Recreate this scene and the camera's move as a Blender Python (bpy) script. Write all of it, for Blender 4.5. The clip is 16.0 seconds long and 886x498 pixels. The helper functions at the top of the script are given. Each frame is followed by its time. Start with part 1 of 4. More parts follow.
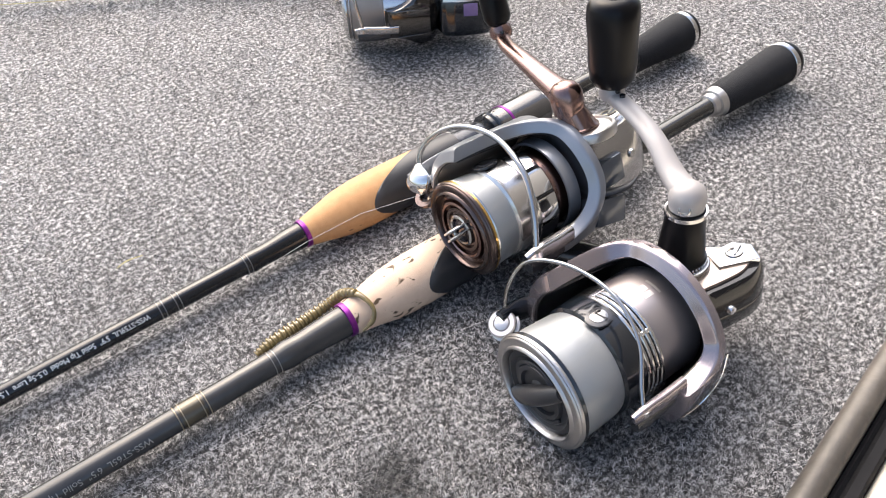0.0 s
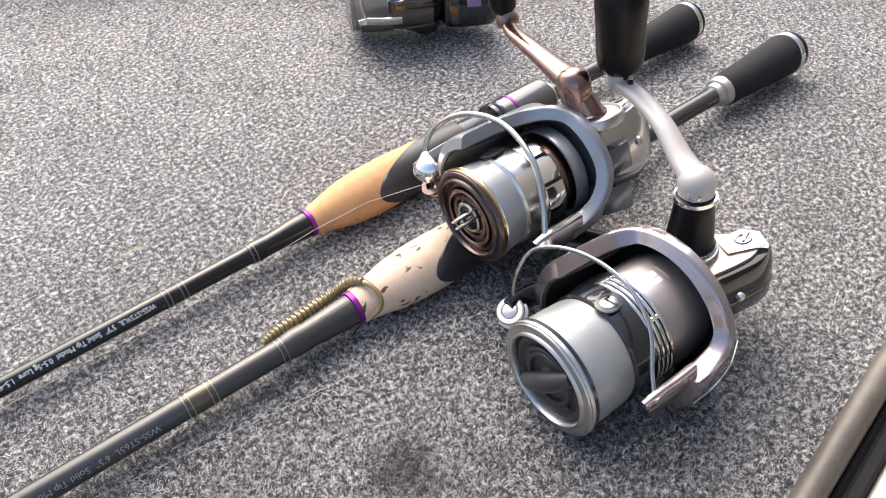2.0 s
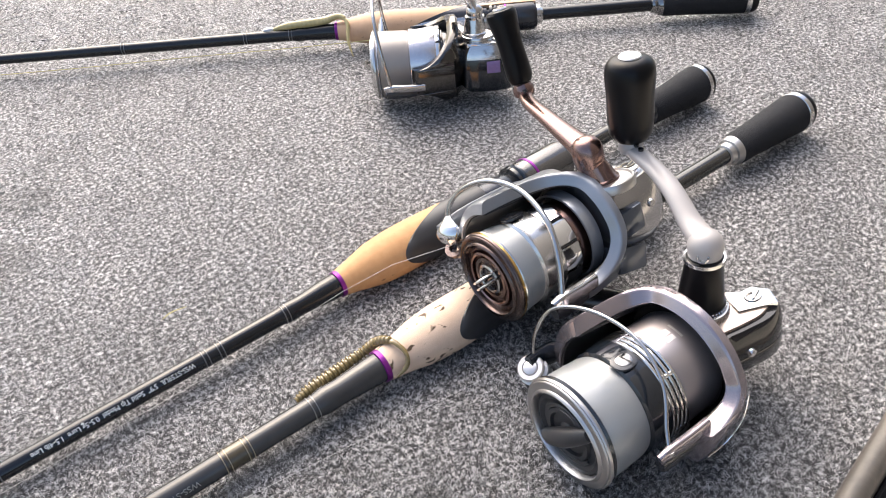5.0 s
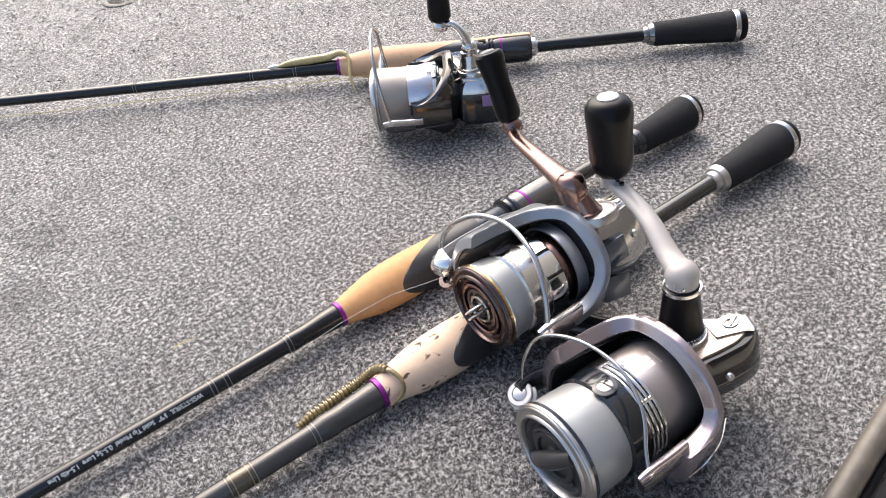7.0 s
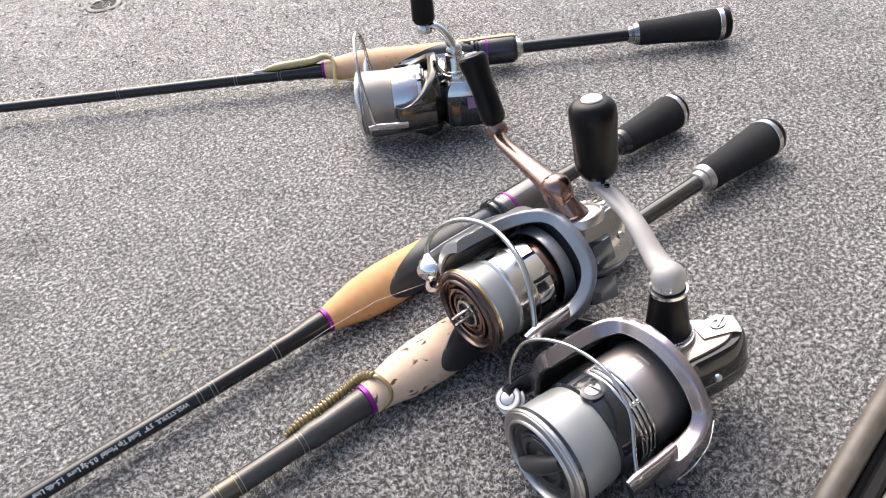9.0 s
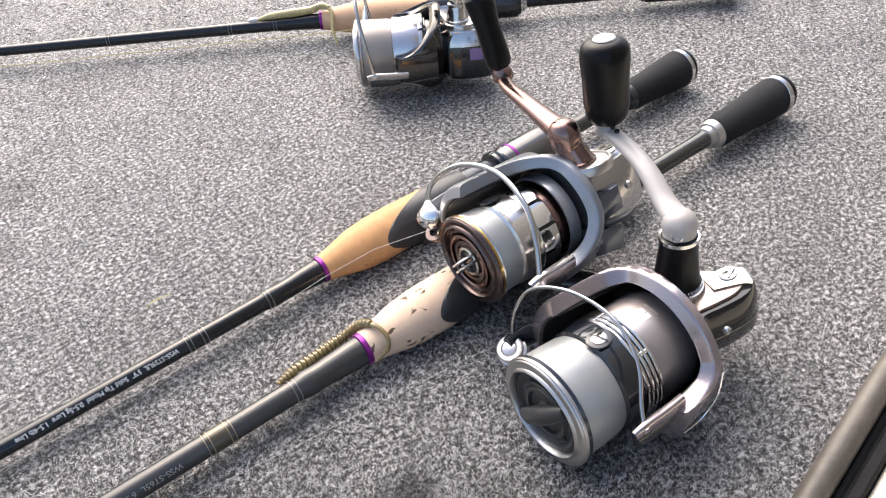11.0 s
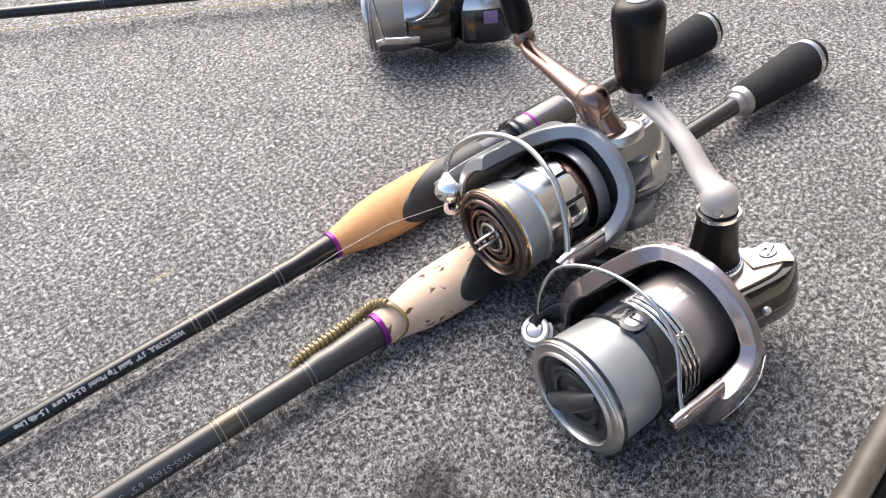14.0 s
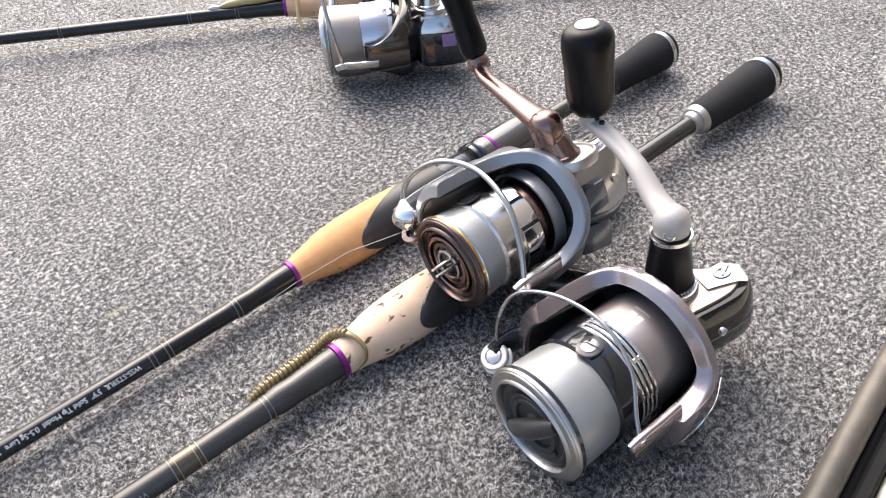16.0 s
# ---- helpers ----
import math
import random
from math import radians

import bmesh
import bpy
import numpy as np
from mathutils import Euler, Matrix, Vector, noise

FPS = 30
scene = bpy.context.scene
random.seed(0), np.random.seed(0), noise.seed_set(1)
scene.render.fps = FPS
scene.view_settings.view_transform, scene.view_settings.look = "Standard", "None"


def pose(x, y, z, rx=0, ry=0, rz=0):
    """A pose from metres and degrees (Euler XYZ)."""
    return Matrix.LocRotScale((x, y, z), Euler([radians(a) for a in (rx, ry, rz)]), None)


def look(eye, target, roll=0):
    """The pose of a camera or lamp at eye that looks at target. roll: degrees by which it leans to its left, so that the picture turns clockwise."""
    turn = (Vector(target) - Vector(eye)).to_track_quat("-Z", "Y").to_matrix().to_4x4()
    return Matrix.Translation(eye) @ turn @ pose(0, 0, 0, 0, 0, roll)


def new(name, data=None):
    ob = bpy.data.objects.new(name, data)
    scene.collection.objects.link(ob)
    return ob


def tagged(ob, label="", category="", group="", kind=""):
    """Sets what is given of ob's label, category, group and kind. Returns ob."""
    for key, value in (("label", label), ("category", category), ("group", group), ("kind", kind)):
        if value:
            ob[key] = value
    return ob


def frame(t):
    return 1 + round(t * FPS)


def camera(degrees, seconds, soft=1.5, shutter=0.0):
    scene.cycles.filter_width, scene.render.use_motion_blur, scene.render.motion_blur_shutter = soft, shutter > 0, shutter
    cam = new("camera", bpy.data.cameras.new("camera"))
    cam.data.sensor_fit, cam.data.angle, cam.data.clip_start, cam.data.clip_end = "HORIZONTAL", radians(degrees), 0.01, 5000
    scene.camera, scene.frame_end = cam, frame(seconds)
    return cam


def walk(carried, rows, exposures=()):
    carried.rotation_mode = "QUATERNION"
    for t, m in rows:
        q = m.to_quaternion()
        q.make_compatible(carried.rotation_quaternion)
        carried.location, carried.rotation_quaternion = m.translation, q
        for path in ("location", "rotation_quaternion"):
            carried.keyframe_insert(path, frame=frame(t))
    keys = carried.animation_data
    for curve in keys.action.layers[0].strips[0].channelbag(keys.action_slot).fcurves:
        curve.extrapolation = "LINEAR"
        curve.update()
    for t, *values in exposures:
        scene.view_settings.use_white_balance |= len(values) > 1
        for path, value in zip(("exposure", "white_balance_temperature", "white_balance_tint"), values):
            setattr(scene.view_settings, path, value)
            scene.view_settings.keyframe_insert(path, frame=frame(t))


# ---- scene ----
cam = camera(57.5, 16.0, soft=1.0)
PATH = [
    (0, (-0.099, -0.212, 0.269), (0.745, 0.973, -1.103), -3.0),
    (0.5, (-0.098, -0.213, 0.271), (0.749, 0.971, -1.101), -3.0),
    (1, (-0.097, -0.209, 0.27), (0.756, 0.97, -1.101), -2.8),
    (1.5, (-0.099, -0.218, 0.273), (0.754, 0.962, -1.098), -3.0),
    (2, (-0.104, -0.211, 0.265), (0.745, 0.968, -1.11), -2.9),
    (2.5, (-0.101, -0.208, 0.269), (0.737, 0.974, -1.109), -3.1),
    (3, (-0.1, -0.206, 0.269), (0.732, 0.981, -1.109), -3.2),
    (3.5, (-0.105, -0.207, 0.268), (0.723, 0.993, -1.102), -3.5),
    (4, (-0.107, -0.212, 0.275), (0.715, 1.009, -1.08), -4.1),
    (4.5, (-0.106, -0.223, 0.286), (0.706, 1.028, -1.046), -5.0),
    (4.7, (-0.108, -0.22, 0.282), (0.733, 1.038, -1.026), -4.7),
    (6.8, (-0.105, -0.231, 0.294), (0.729, 1.088, -0.956), -6.7),
    (7, (-0.105, -0.235, 0.298), (0.733, 1.084, -0.949), -6.7),
    (7.5, (-0.105, -0.238, 0.299), (0.741, 1.082, -0.944), -6.8),
    (8, (-0.1, -0.235, 0.299), (0.753, 1.081, -0.942), -7.0),
    (8.5, (-0.101, -0.235, 0.299), (0.755, 1.077, -0.945), -7.2),
    (10.8, (-0.101, -0.228, 0.283), (0.746, 1.041, -1.01), -5.8),
    (11, (-0.105, -0.229, 0.28), (0.741, 1.036, -1.018), -5.6),
    (11.5, (-0.127, -0.23, 0.273), (0.717, 1.026, -1.036), -5.1),
    (12, (-0.126, -0.241, 0.285), (0.706, 1.01, -1.035), -5.4),
    (12.5, (-0.112, -0.234, 0.283), (0.712, 1.015, -1.044), -5.8),
    (13, (-0.108, -0.221, 0.28), (0.711, 1.021, -1.056), -6.1),
    (13.5, (-0.105, -0.217, 0.281), (0.71, 1.016, -1.066), -6.0),
    (14, (-0.103, -0.209, 0.27), (0.713, 1.013, -1.087), -5.7),
    (14.5, (-0.099, -0.21, 0.279), (0.72, 1.002, -1.085), -5.3),
    (15, (-0.095, -0.193, 0.258), (0.725, 1.013, -1.11), -4.8),
    (15.5, (-0.084, -0.186, 0.251), (0.764, 1.008, -1.111), -5.1),
    (16, (-0.093, -0.211, 0.273), (0.78, 0.994, -1.063), -5.7),
]
walk(cam, [(t, look(eye, aim, roll)) for t, eye, aim, roll in PATH],
     exposures=((0.0, 1.25), (4.6, 1.22), (7.0, 1.08), (8.6, 1.08), (11.0, 1.20), (16.0, 1.21)))

# ---------------------------------------------------------------- light
world = bpy.data.worlds.new("sky")
scene.world = world
world.use_nodes = True
SUN_ELEV, SUN_AZ = 47.0, 76.0          # azimuth counter-clockwise from +x
wn = world.node_tree
sky = wn.nodes.new("ShaderNodeTexSky")
sky.sky_type, sky.sun_disc = "NISHITA", False
sky.sun_elevation, sky.sun_rotation = radians(SUN_ELEV), radians(90 - SUN_AZ)
sky.air_density, sky.dust_density, sky.ozone_density = 1.0, 5.0, 0.6
wn.links.new(sky.outputs[0], wn.nodes["Background"].inputs[0])
wn.nodes["Background"].inputs[1].default_value = 0.15
sun = new("sun", bpy.data.lights.new("sun", "SUN"))
sun.data.energy, sun.data.angle, sun.data.color = 1.6, radians(75), (1.0, 0.925, 0.87)
_d = Vector((math.cos(radians(SUN_AZ)) * math.cos(radians(SUN_ELEV)),
             math.sin(radians(SUN_AZ)) * math.cos(radians(SUN_ELEV)), math.sin(radians(SUN_ELEV))))
sun.matrix_world = look(_d * 5, (0, 0, 0))
scene.view_settings.exposure = 1.25


# ---------------------------------------------------------------- materials
def material(name, color, rough=0.5, metal=0.0, coat=0.0, var=0.0, var_scale=200.0, bump=0.0, bump_scale=800.0,
             color2=None, spec=0.5, rough_var=0.02):
    m = bpy.data.materials.new(name)
    m.use_nodes = True
    nt = m.node_tree
    b = nt.nodes["Principled BSDF"]
    b.inputs["Roughness"].default_value = rough
    b.inputs["Metallic"].default_value = metal
    b.inputs["Coat Weight"].default_value = coat
    b.inputs["Coat Roughness"].default_value = 0.06
    b.inputs["Specular IOR Level"].default_value = spec
    tc = nt.nodes.new("ShaderNodeTexCoord")
    big = nt.nodes.new("ShaderNodeTexNoise")
    big.inputs["Scale"].default_value, big.inputs["Detail"].default_value = var_scale, 6
    nt.links.new(tc.outputs["Object"], big.inputs["Vector"])
    mix = nt.nodes.new("ShaderNodeMix")
    mix.data_type = "RGBA"
    c2 = color2 or tuple(c * (1 - var) for c in color)
    mix.inputs["A"].default_value, mix.inputs["B"].default_value = (*color, 1), (*c2, 1)
    nt.links.new(big.outputs[0], mix.inputs["Factor"])
    nt.links.new(mix.outputs["Result"], b.inputs["Base Color"])
    fine = nt.nodes.new("ShaderNodeTexNoise")
    fine.inputs["Scale"].default_value, fine.inputs["Detail"].default_value = bump_scale, 4
    nt.links.new(tc.outputs["Object"], fine.inputs["Vector"])
    rr = nt.nodes.new("ShaderNodeMapRange")
    rr.inputs["To Min"].default_value, rr.inputs["To Max"].default_value = max(0.02, rough - rough_var), min(1, rough + rough_var)
    nt.links.new((big if metal > 0.3 else fine).outputs[0], rr.inputs[0])
    nt.links.new(rr.outputs[0], b.inputs["Roughness"])
    if bump:
        bp = nt.nodes.new("ShaderNodeBump")
        bp.inputs["Strength"].default_value, bp.inputs["Distance"].default_value = bump, 0.0006
        nt.links.new(fine.outputs[0], bp.inputs["Height"])
        nt.links.new(bp.outputs[0], b.inputs["Normal"])
    return m


def carpet_material(name, fibre):
    """Heather grey needle-punched carpet: dark, grey and pale yarns mixed."""
    m = bpy.data.materials.new(name)
    m.use_nodes = True
    nt = m.node_tree
    b = nt.nodes["Principled BSDF"]
    b.inputs["Roughness"].default_value = 0.55
    b.inputs["Specular IOR Level"].default_value = 0.6
    b.inputs["Sheen Weight"].default_value = 0.2
    b.inputs["Sheen Roughness"].default_value = 0.4
    ramp = nt.nodes.new("ShaderNodeValToRGB")
    stops = [(0.0, 0.010), (0.30, 0.022), (0.45, 0.08), (0.57, 0.28), (0.72, 0.56), (0.9, 0.74)]
    while len(ramp.color_ramp.elements) < len(stops):
        ramp.color_ramp.elements.new(0.5)
    for e, (p, v) in zip(ramp.color_ramp.elements, stops):
        e.position, e.color = p, (v, v * 0.99, v * 0.99, 1)
    tc = nt.nodes.new("ShaderNodeTexCoord")
    if fibre:
        geo = nt.nodes.new("ShaderNodeNewGeometry")
        # yarns of one shade lie in small tufts
        tuft = nt.nodes.new("ShaderNodeTexNoise")
        tuft.inputs["Scale"].default_value, tuft.inputs["Detail"].default_value = 330.0, 2
        nt.links.new(tc.outputs["Object"], tuft.inputs["Vector"])
        wide = nt.nodes.new("ShaderNodeMapRange")
        wide.inputs["From Min"].default_value, wide.inputs["From Max"].default_value = 0.28, 0.72
        nt.links.new(tuft.outputs[0], wide.inputs[0])
        shade = nt.nodes.new("ShaderNodeMix")
        shade.inputs["Factor"].default_value = 0.30
        nt.links.new(geo.outputs["Random Per Island"], shade.inputs["A"])
        nt.links.new(wide.outputs[0], shade.inputs["B"])
        nt.links.new(shade.outputs["Result"], ramp.inputs[0])
    else:
        n1 = nt.nodes.new("ShaderNodeTexNoise")
        n1.inputs["Scale"].default_value, n1.inputs["Detail"].default_value = 420.0, 5
        n1.inputs["Roughness"].default_value = 0.7
        nt.links.new(tc.outputs["Object"], n1.inputs["Vector"])
        st = nt.nodes.new("ShaderNodeMapRange")
        st.inputs["From Min"].default_value, st.inputs["From Max"].default_value = 0.3, 0.72
        nt.links.new(n1.outputs[0], st.inputs[0])
        nt.links.new(st.outputs[0], ramp.inputs[0])
        bp = nt.nodes.new("ShaderNodeBump")
        bp.inputs["Strength"].default_value, bp.inputs["Distance"].default_value = 0.9, 0.0015
        nt.links.new(n1.outputs[0], bp.inputs["Height"])
        nt.links.new(bp.outputs[0], b.inputs["Normal"])
    # broad soiling and a few wet-looking spots
    n2 = nt.nodes.new("ShaderNodeTexNoise")
    n2.inputs["Scale"].default_value, n2.inputs["Detail"].default_value = 15.0, 5
    nt.links.new(tc.outputs["Object"], n2.inputs["Vector"])
    mr = nt.nodes.new("ShaderNodeMapRange")
    mr.inputs["From Min"].default_value, mr.inputs["From Max"].default_value = 0.30, 0.56
    mr.inputs["To Min"].default_value, mr.inputs["To Max"].default_value = 0.80, 1.03
    nt.links.new(n2.outputs[0], mr.inputs[0])
    mul = nt.nodes.new("ShaderNodeMix")
    mul.data_type, mul.blend_type = "RGBA", "MULTIPLY"
    mul.inputs["Factor"].default_value = 1.0
    nt.links.new(ramp.outputs[0], mul.inputs["A"])
    nt.links.new(mr.outputs[0], mul.inputs["B"])
    last = mul.outputs["Result"]
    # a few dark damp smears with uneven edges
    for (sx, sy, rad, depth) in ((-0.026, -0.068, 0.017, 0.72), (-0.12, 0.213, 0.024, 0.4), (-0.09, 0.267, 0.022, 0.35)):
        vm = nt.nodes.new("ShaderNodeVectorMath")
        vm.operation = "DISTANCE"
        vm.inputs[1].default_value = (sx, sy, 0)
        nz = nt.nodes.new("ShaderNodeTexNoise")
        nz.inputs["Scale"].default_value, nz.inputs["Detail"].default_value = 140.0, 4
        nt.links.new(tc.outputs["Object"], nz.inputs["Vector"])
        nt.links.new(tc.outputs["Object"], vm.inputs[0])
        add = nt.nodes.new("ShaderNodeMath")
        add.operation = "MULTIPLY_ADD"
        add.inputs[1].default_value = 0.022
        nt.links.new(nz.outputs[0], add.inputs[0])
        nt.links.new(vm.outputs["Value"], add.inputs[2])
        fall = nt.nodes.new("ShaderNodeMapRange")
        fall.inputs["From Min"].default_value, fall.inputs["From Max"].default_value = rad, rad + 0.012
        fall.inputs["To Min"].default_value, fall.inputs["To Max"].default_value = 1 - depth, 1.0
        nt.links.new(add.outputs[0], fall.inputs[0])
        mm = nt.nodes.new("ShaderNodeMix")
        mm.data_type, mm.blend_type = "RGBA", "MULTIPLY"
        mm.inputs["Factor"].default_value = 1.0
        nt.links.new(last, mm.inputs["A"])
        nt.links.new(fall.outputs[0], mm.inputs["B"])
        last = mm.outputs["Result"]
    nt.links.new(last, b.inputs["Base Color"])
    return m


def cork_material(name, base, dark, pits):
    m = material(name, base, 0.62, var_scale=260, color2=dark, bump=0.25, bump_scale=1500, spec=0.3)
    nt = m.node_tree
    b = nt.nodes["Principled BSDF"]
    mix1 = next(n for n in nt.nodes if n.type == "MIX")
    tc = next(n for n in nt.nodes if n.type == "TEX_COORD")
    mp = nt.nodes.new("ShaderNodeMapping")
    mp.inputs["Scale"].default_value = (0.55, 1, 1)
    v = nt.nodes.new("ShaderNodeTexNoise")
    v.inputs["Scale"].default_value, v.inputs["Detail"].default_value = 230.0, 3
    v.inputs["Distortion"].default_value = 0.8
    nt.links.new(tc.outputs["Object"], mp.inputs[0])
    nt.links.new(mp.outputs[0], v.inputs["Vector"])
    cut = nt.nodes.new("ShaderNodeMapRange")
    cut.inputs["From Min"].default_value, cut.inputs["From Max"].default_value = pits, pits + 0.035
    nt.links.new(v.outputs[0], cut.inputs[0])
    mx = nt.nodes.new("ShaderNodeMix")
    mx.data_type = "RGBA"
    mx.inputs["B"].default_value = (0.10, 0.065, 0.04, 1)
    nt.links.new(cut.outputs[0], mx.inputs["Factor"])
    nt.links.new(mix1.outputs["Result"], mx.inputs["A"])
    nt.links.new(mx.outputs["Result"], b.inputs["Base Color"])
    return m


def line_material(name, color):
    """Wound nylon line: fine turns round the spool's axis."""
    m = material(name, color, 0.34, metal=0.45, coat=0.1, var=0.12, var_scale=60)
    nt = m.node_tree
    b = nt.nodes["Principled BSDF"]
    tc = next(n for n in nt.nodes if n.type == "TEX_COORD")
    w = nt.nodes.new("ShaderNodeTexWave")
    w.bands_direction = "X"
    w.inputs["Scale"].default_value, w.inputs["Distortion"].default_value = 1100.0, 1.5
    w.inputs["Detail"].default_value = 2
    nt.links.new(tc.outputs["Object"], w.inputs["Vector"])
    bp = nt.nodes.new("ShaderNodeBump")
    bp.inputs["Strength"].default_value, bp.inputs["Distance"].default_value = 0.35, 0.0002
    nt.links.new(w.outputs[0], bp.inputs["Height"])
    nt.links.new(bp.outputs[0], b.inputs["Normal"])
    b.inputs["Anisotropic"].default_value = 0.5
    return m


M = dict(
    carpet=carpet_material("carpet", False),
    fibre=carpet_material("carpet_yarn", True),
    blank=material("graphite_blank", (0.009, 0.0105, 0.0135), 0.16, coat=0.0, var=0.3, spec=0.5),
    blank_grey=material("grey_graphite_blank", (0.046, 0.046, 0.047), 0.2, coat=0.0, var=0.3, spec=0.5),
    cork_a=cork_material("orange_cork", (0.62, 0.36, 0.17), (0.50, 0.26, 0.11), 0.69),
    cork_b=cork_material("pale_cork", (0.74, 0.57, 0.43), (0.63, 0.45, 0.32), 0.615),
    eva=material("black_foam", (0.014, 0.015, 0.018), 0.75, color2=(0.028, 0.029, 0.032), var_scale=900, bump=0.9, bump_scale=2200, spec=0.2),
    rubber=material("black_rubber", (0.005, 0.005, 0.006), 0.3, spec=0.18),
    black=material("gloss_black", (0.010, 0.013, 0.018), 0.16, coat=0.5),
    satin=material("satin_black", (0.03, 0.03, 0.032), 0.4),
    purple=material("purple_anodised", (0.21, 0.022, 0.23), 0.3, metal=0.6),
    chrome=material("chrome", (0.78, 0.78, 0.78), 0.08, metal=1.0, rough_var=0.04),
    steel=material("polished_steel", (0.62, 0.61, 0.60), 0.2, metal=1.0),
    alu=material("satin_aluminium", (0.60, 0.585, 0.575), 0.36, metal=0.95, var=0.06),
    titan=material("titanium_grey_paint", (0.36, 0.315, 0.33), 0.2, metal=0.75, coat=0.3, var=0.06, var_scale=45),
    rotorcyl=material("brushed_grey", (0.38, 0.35, 0.355), 0.36, metal=0.8, var=0.05, var_scale=45),
    blue=material("blue_grey_metallic", (0.31, 0.325, 0.35), 0.3, metal=0.6, coat=0.15, var=0.06, var_scale=45),
    dchrome=material("dark_chrome", (0.30, 0.295, 0.29), 0.12, metal=1.0),
    deep=material("deep_chrome", (0.11, 0.105, 0.10), 0.14, metal=1.0),
    wire=material("bright_wire", (0.48, 0.47, 0.465), 0.18, metal=1.0),
    well=material("dark_blue_grey", (0.028, 0.031, 0.036), 0.3, metal=0.2, coat=0.1),
    inky=material("polished_black", (0.014, 0.014, 0.016), 0.1, metal=0.0, coat=0.0, spec=0.4),
    slate=material("slate_blue_paint", (0.11, 0.125, 0.15), 0.2, metal=0.5, coat=0.4, var=0.06, var_scale=45),
    # side plate metal: the warm reflection on it is put into the base colour
    plate=material("warm_reflection_grey", (0.36, 0.30, 0.265), 0.24, metal=0.85, var=0.06, var_scale=45),
    lilac=material("lilac_print", (0.30, 0.20, 0.42), 0.35, var=0.3, var_scale=400),
    silver=material("satin_silver", (0.66, 0.64, 0.66), 0.24, metal=0.95, var=0.05, var_scale=60),
    nylon=material("thin_nylon", (0.62, 0.62, 0.60), 0.3, spec=0.6),
    dark=material("dark_metallic", (0.05, 0.052, 0.058), 0.25, metal=0.6, coat=0.3),
    bronze=material("rose_bronze", (0.28, 0.185, 0.165), 0.24, metal=1.0, var=0.15),
    brown=material("brown_anodised", (0.12, 0.085, 0.075), 0.25, metal=0.9, coat=0.3),
    tan_band=material("tan_lacquer", (0.085, 0.07, 0.045), 0.2, metal=0.3, coat=0.3, var=0.3),
    smoke=material("smoke_lacquer", (0.10, 0.098, 0.092), 0.12, metal=0.7, var=0.2, var_scale=60),
    nut=material("smoke_grey_nut", (0.16, 0.155, 0.15), 0.18, metal=0.75, var=0.1, var_scale=60),
    lip=material("turned_aluminium", (0.52, 0.51, 0.505), 0.36, metal=1.0, var=0.05, var_scale=60),
    lining=material("black_lining", (0.012, 0.012, 0.013), 0.3, coat=0.2),
    unseen_grey=material("plain_dark_grey", (0.055, 0.054, 0.054), 0.6, var=0.2, var_scale=4),
    arm_paint=material("pale_satin_paint", (0.42, 0.395, 0.38), 0.46, metal=0.15, coat=0.05, var=0.06, var_scale=60),
    gold=material("gold_ring", (0.75, 0.48, 0.14), 0.2, metal=1.0),
    line=line_material("clear_line", (0.40, 0.415, 0.42)),
    line_w=line_material("white_line", (0.40, 0.365, 0.335)),
    white=material("white_print", (0.75, 0.75, 0.75), 0.5),
    grey_ink=material("grey_print", (0.22, 0.21, 0.2), 0.5),
    silver_ink=material("silver_thread", (0.17, 0.17, 0.17), 0.35, metal=0.5),
    tan_ink=material("tan_thread", (0.24, 0.20, 0.14), 0.4, metal=0.4),
    cork_c=cork_material("tan_cork", (0.68, 0.46, 0.30), (0.58, 0.36, 0.22), 0.70),
    lure=material("olive_soft_plastic", (0.29, 0.22, 0.09), 0.25, coat=0.5, color2=(0.10, 0.07, 0.03), var_scale=420),
    lure_y=material("yellow_soft_plastic", (0.56, 0.47, 0.22), 0.3, coat=0.4, var=0.4, var_scale=300),
    rail=material("worn_grey_rail", (0.17, 0.15, 0.125), 0.45, metal=0.2, color2=(0.035, 0.032, 0.03), var_scale=75, bump=0.3, bump_scale=420, rough_var=0.15),
    strip=material("black_rubber_strip", (0.014, 0.014, 0.015), 0.7, var=0.4, var_scale=60, bump=0.2, spec=0.2),
    cream=material("cream_gelcoat", (0.78, 0.72, 0.60), 0.3, coat=0.3, var=0.15, var_scale=30),
    water=material("grey_green_water", (0.05, 0.07, 0.075), 0.15, var=0.3, var_scale=2, bump=0.3, bump_scale=5),
    straw=material("straw", (0.55, 0.5, 0.22), 0.6, var=0.3),
    hole=material("dark_fitting", (0.06, 0.06, 0.06), 0.5, var=0.3),
)


# ---------------------------------------------------------------- mesh helpers
def finish(bm, smooth=True):
    bmesh.ops.recalc_face_normals(bm, faces=bm.faces)
    for f in bm.faces:
        f.smooth = smooth
    for e in bm.edges:
        if len(e.link_faces) == 2 and e.calc_face_angle(0) > radians(38):
            e.smooth = False
    return bm


def part(name, bm, mat, parent=None, label=""):
    finish(bm)
    me = bpy.data.meshes.new(name)
    bm.to_mesh(me)
    bm.free()
    me.materials.append(mat)
    ob = new(name, me)
    if parent is not None:
        ob.parent = parent
    if label:
        tagged(ob, label)
    return ob


def thing(name, m, label, category, group="", kind=""):
    e = new(name)
    e.empty_display_size = 0.02
    e.matrix_world = m
    return tagged(e, label, category, group, kind)


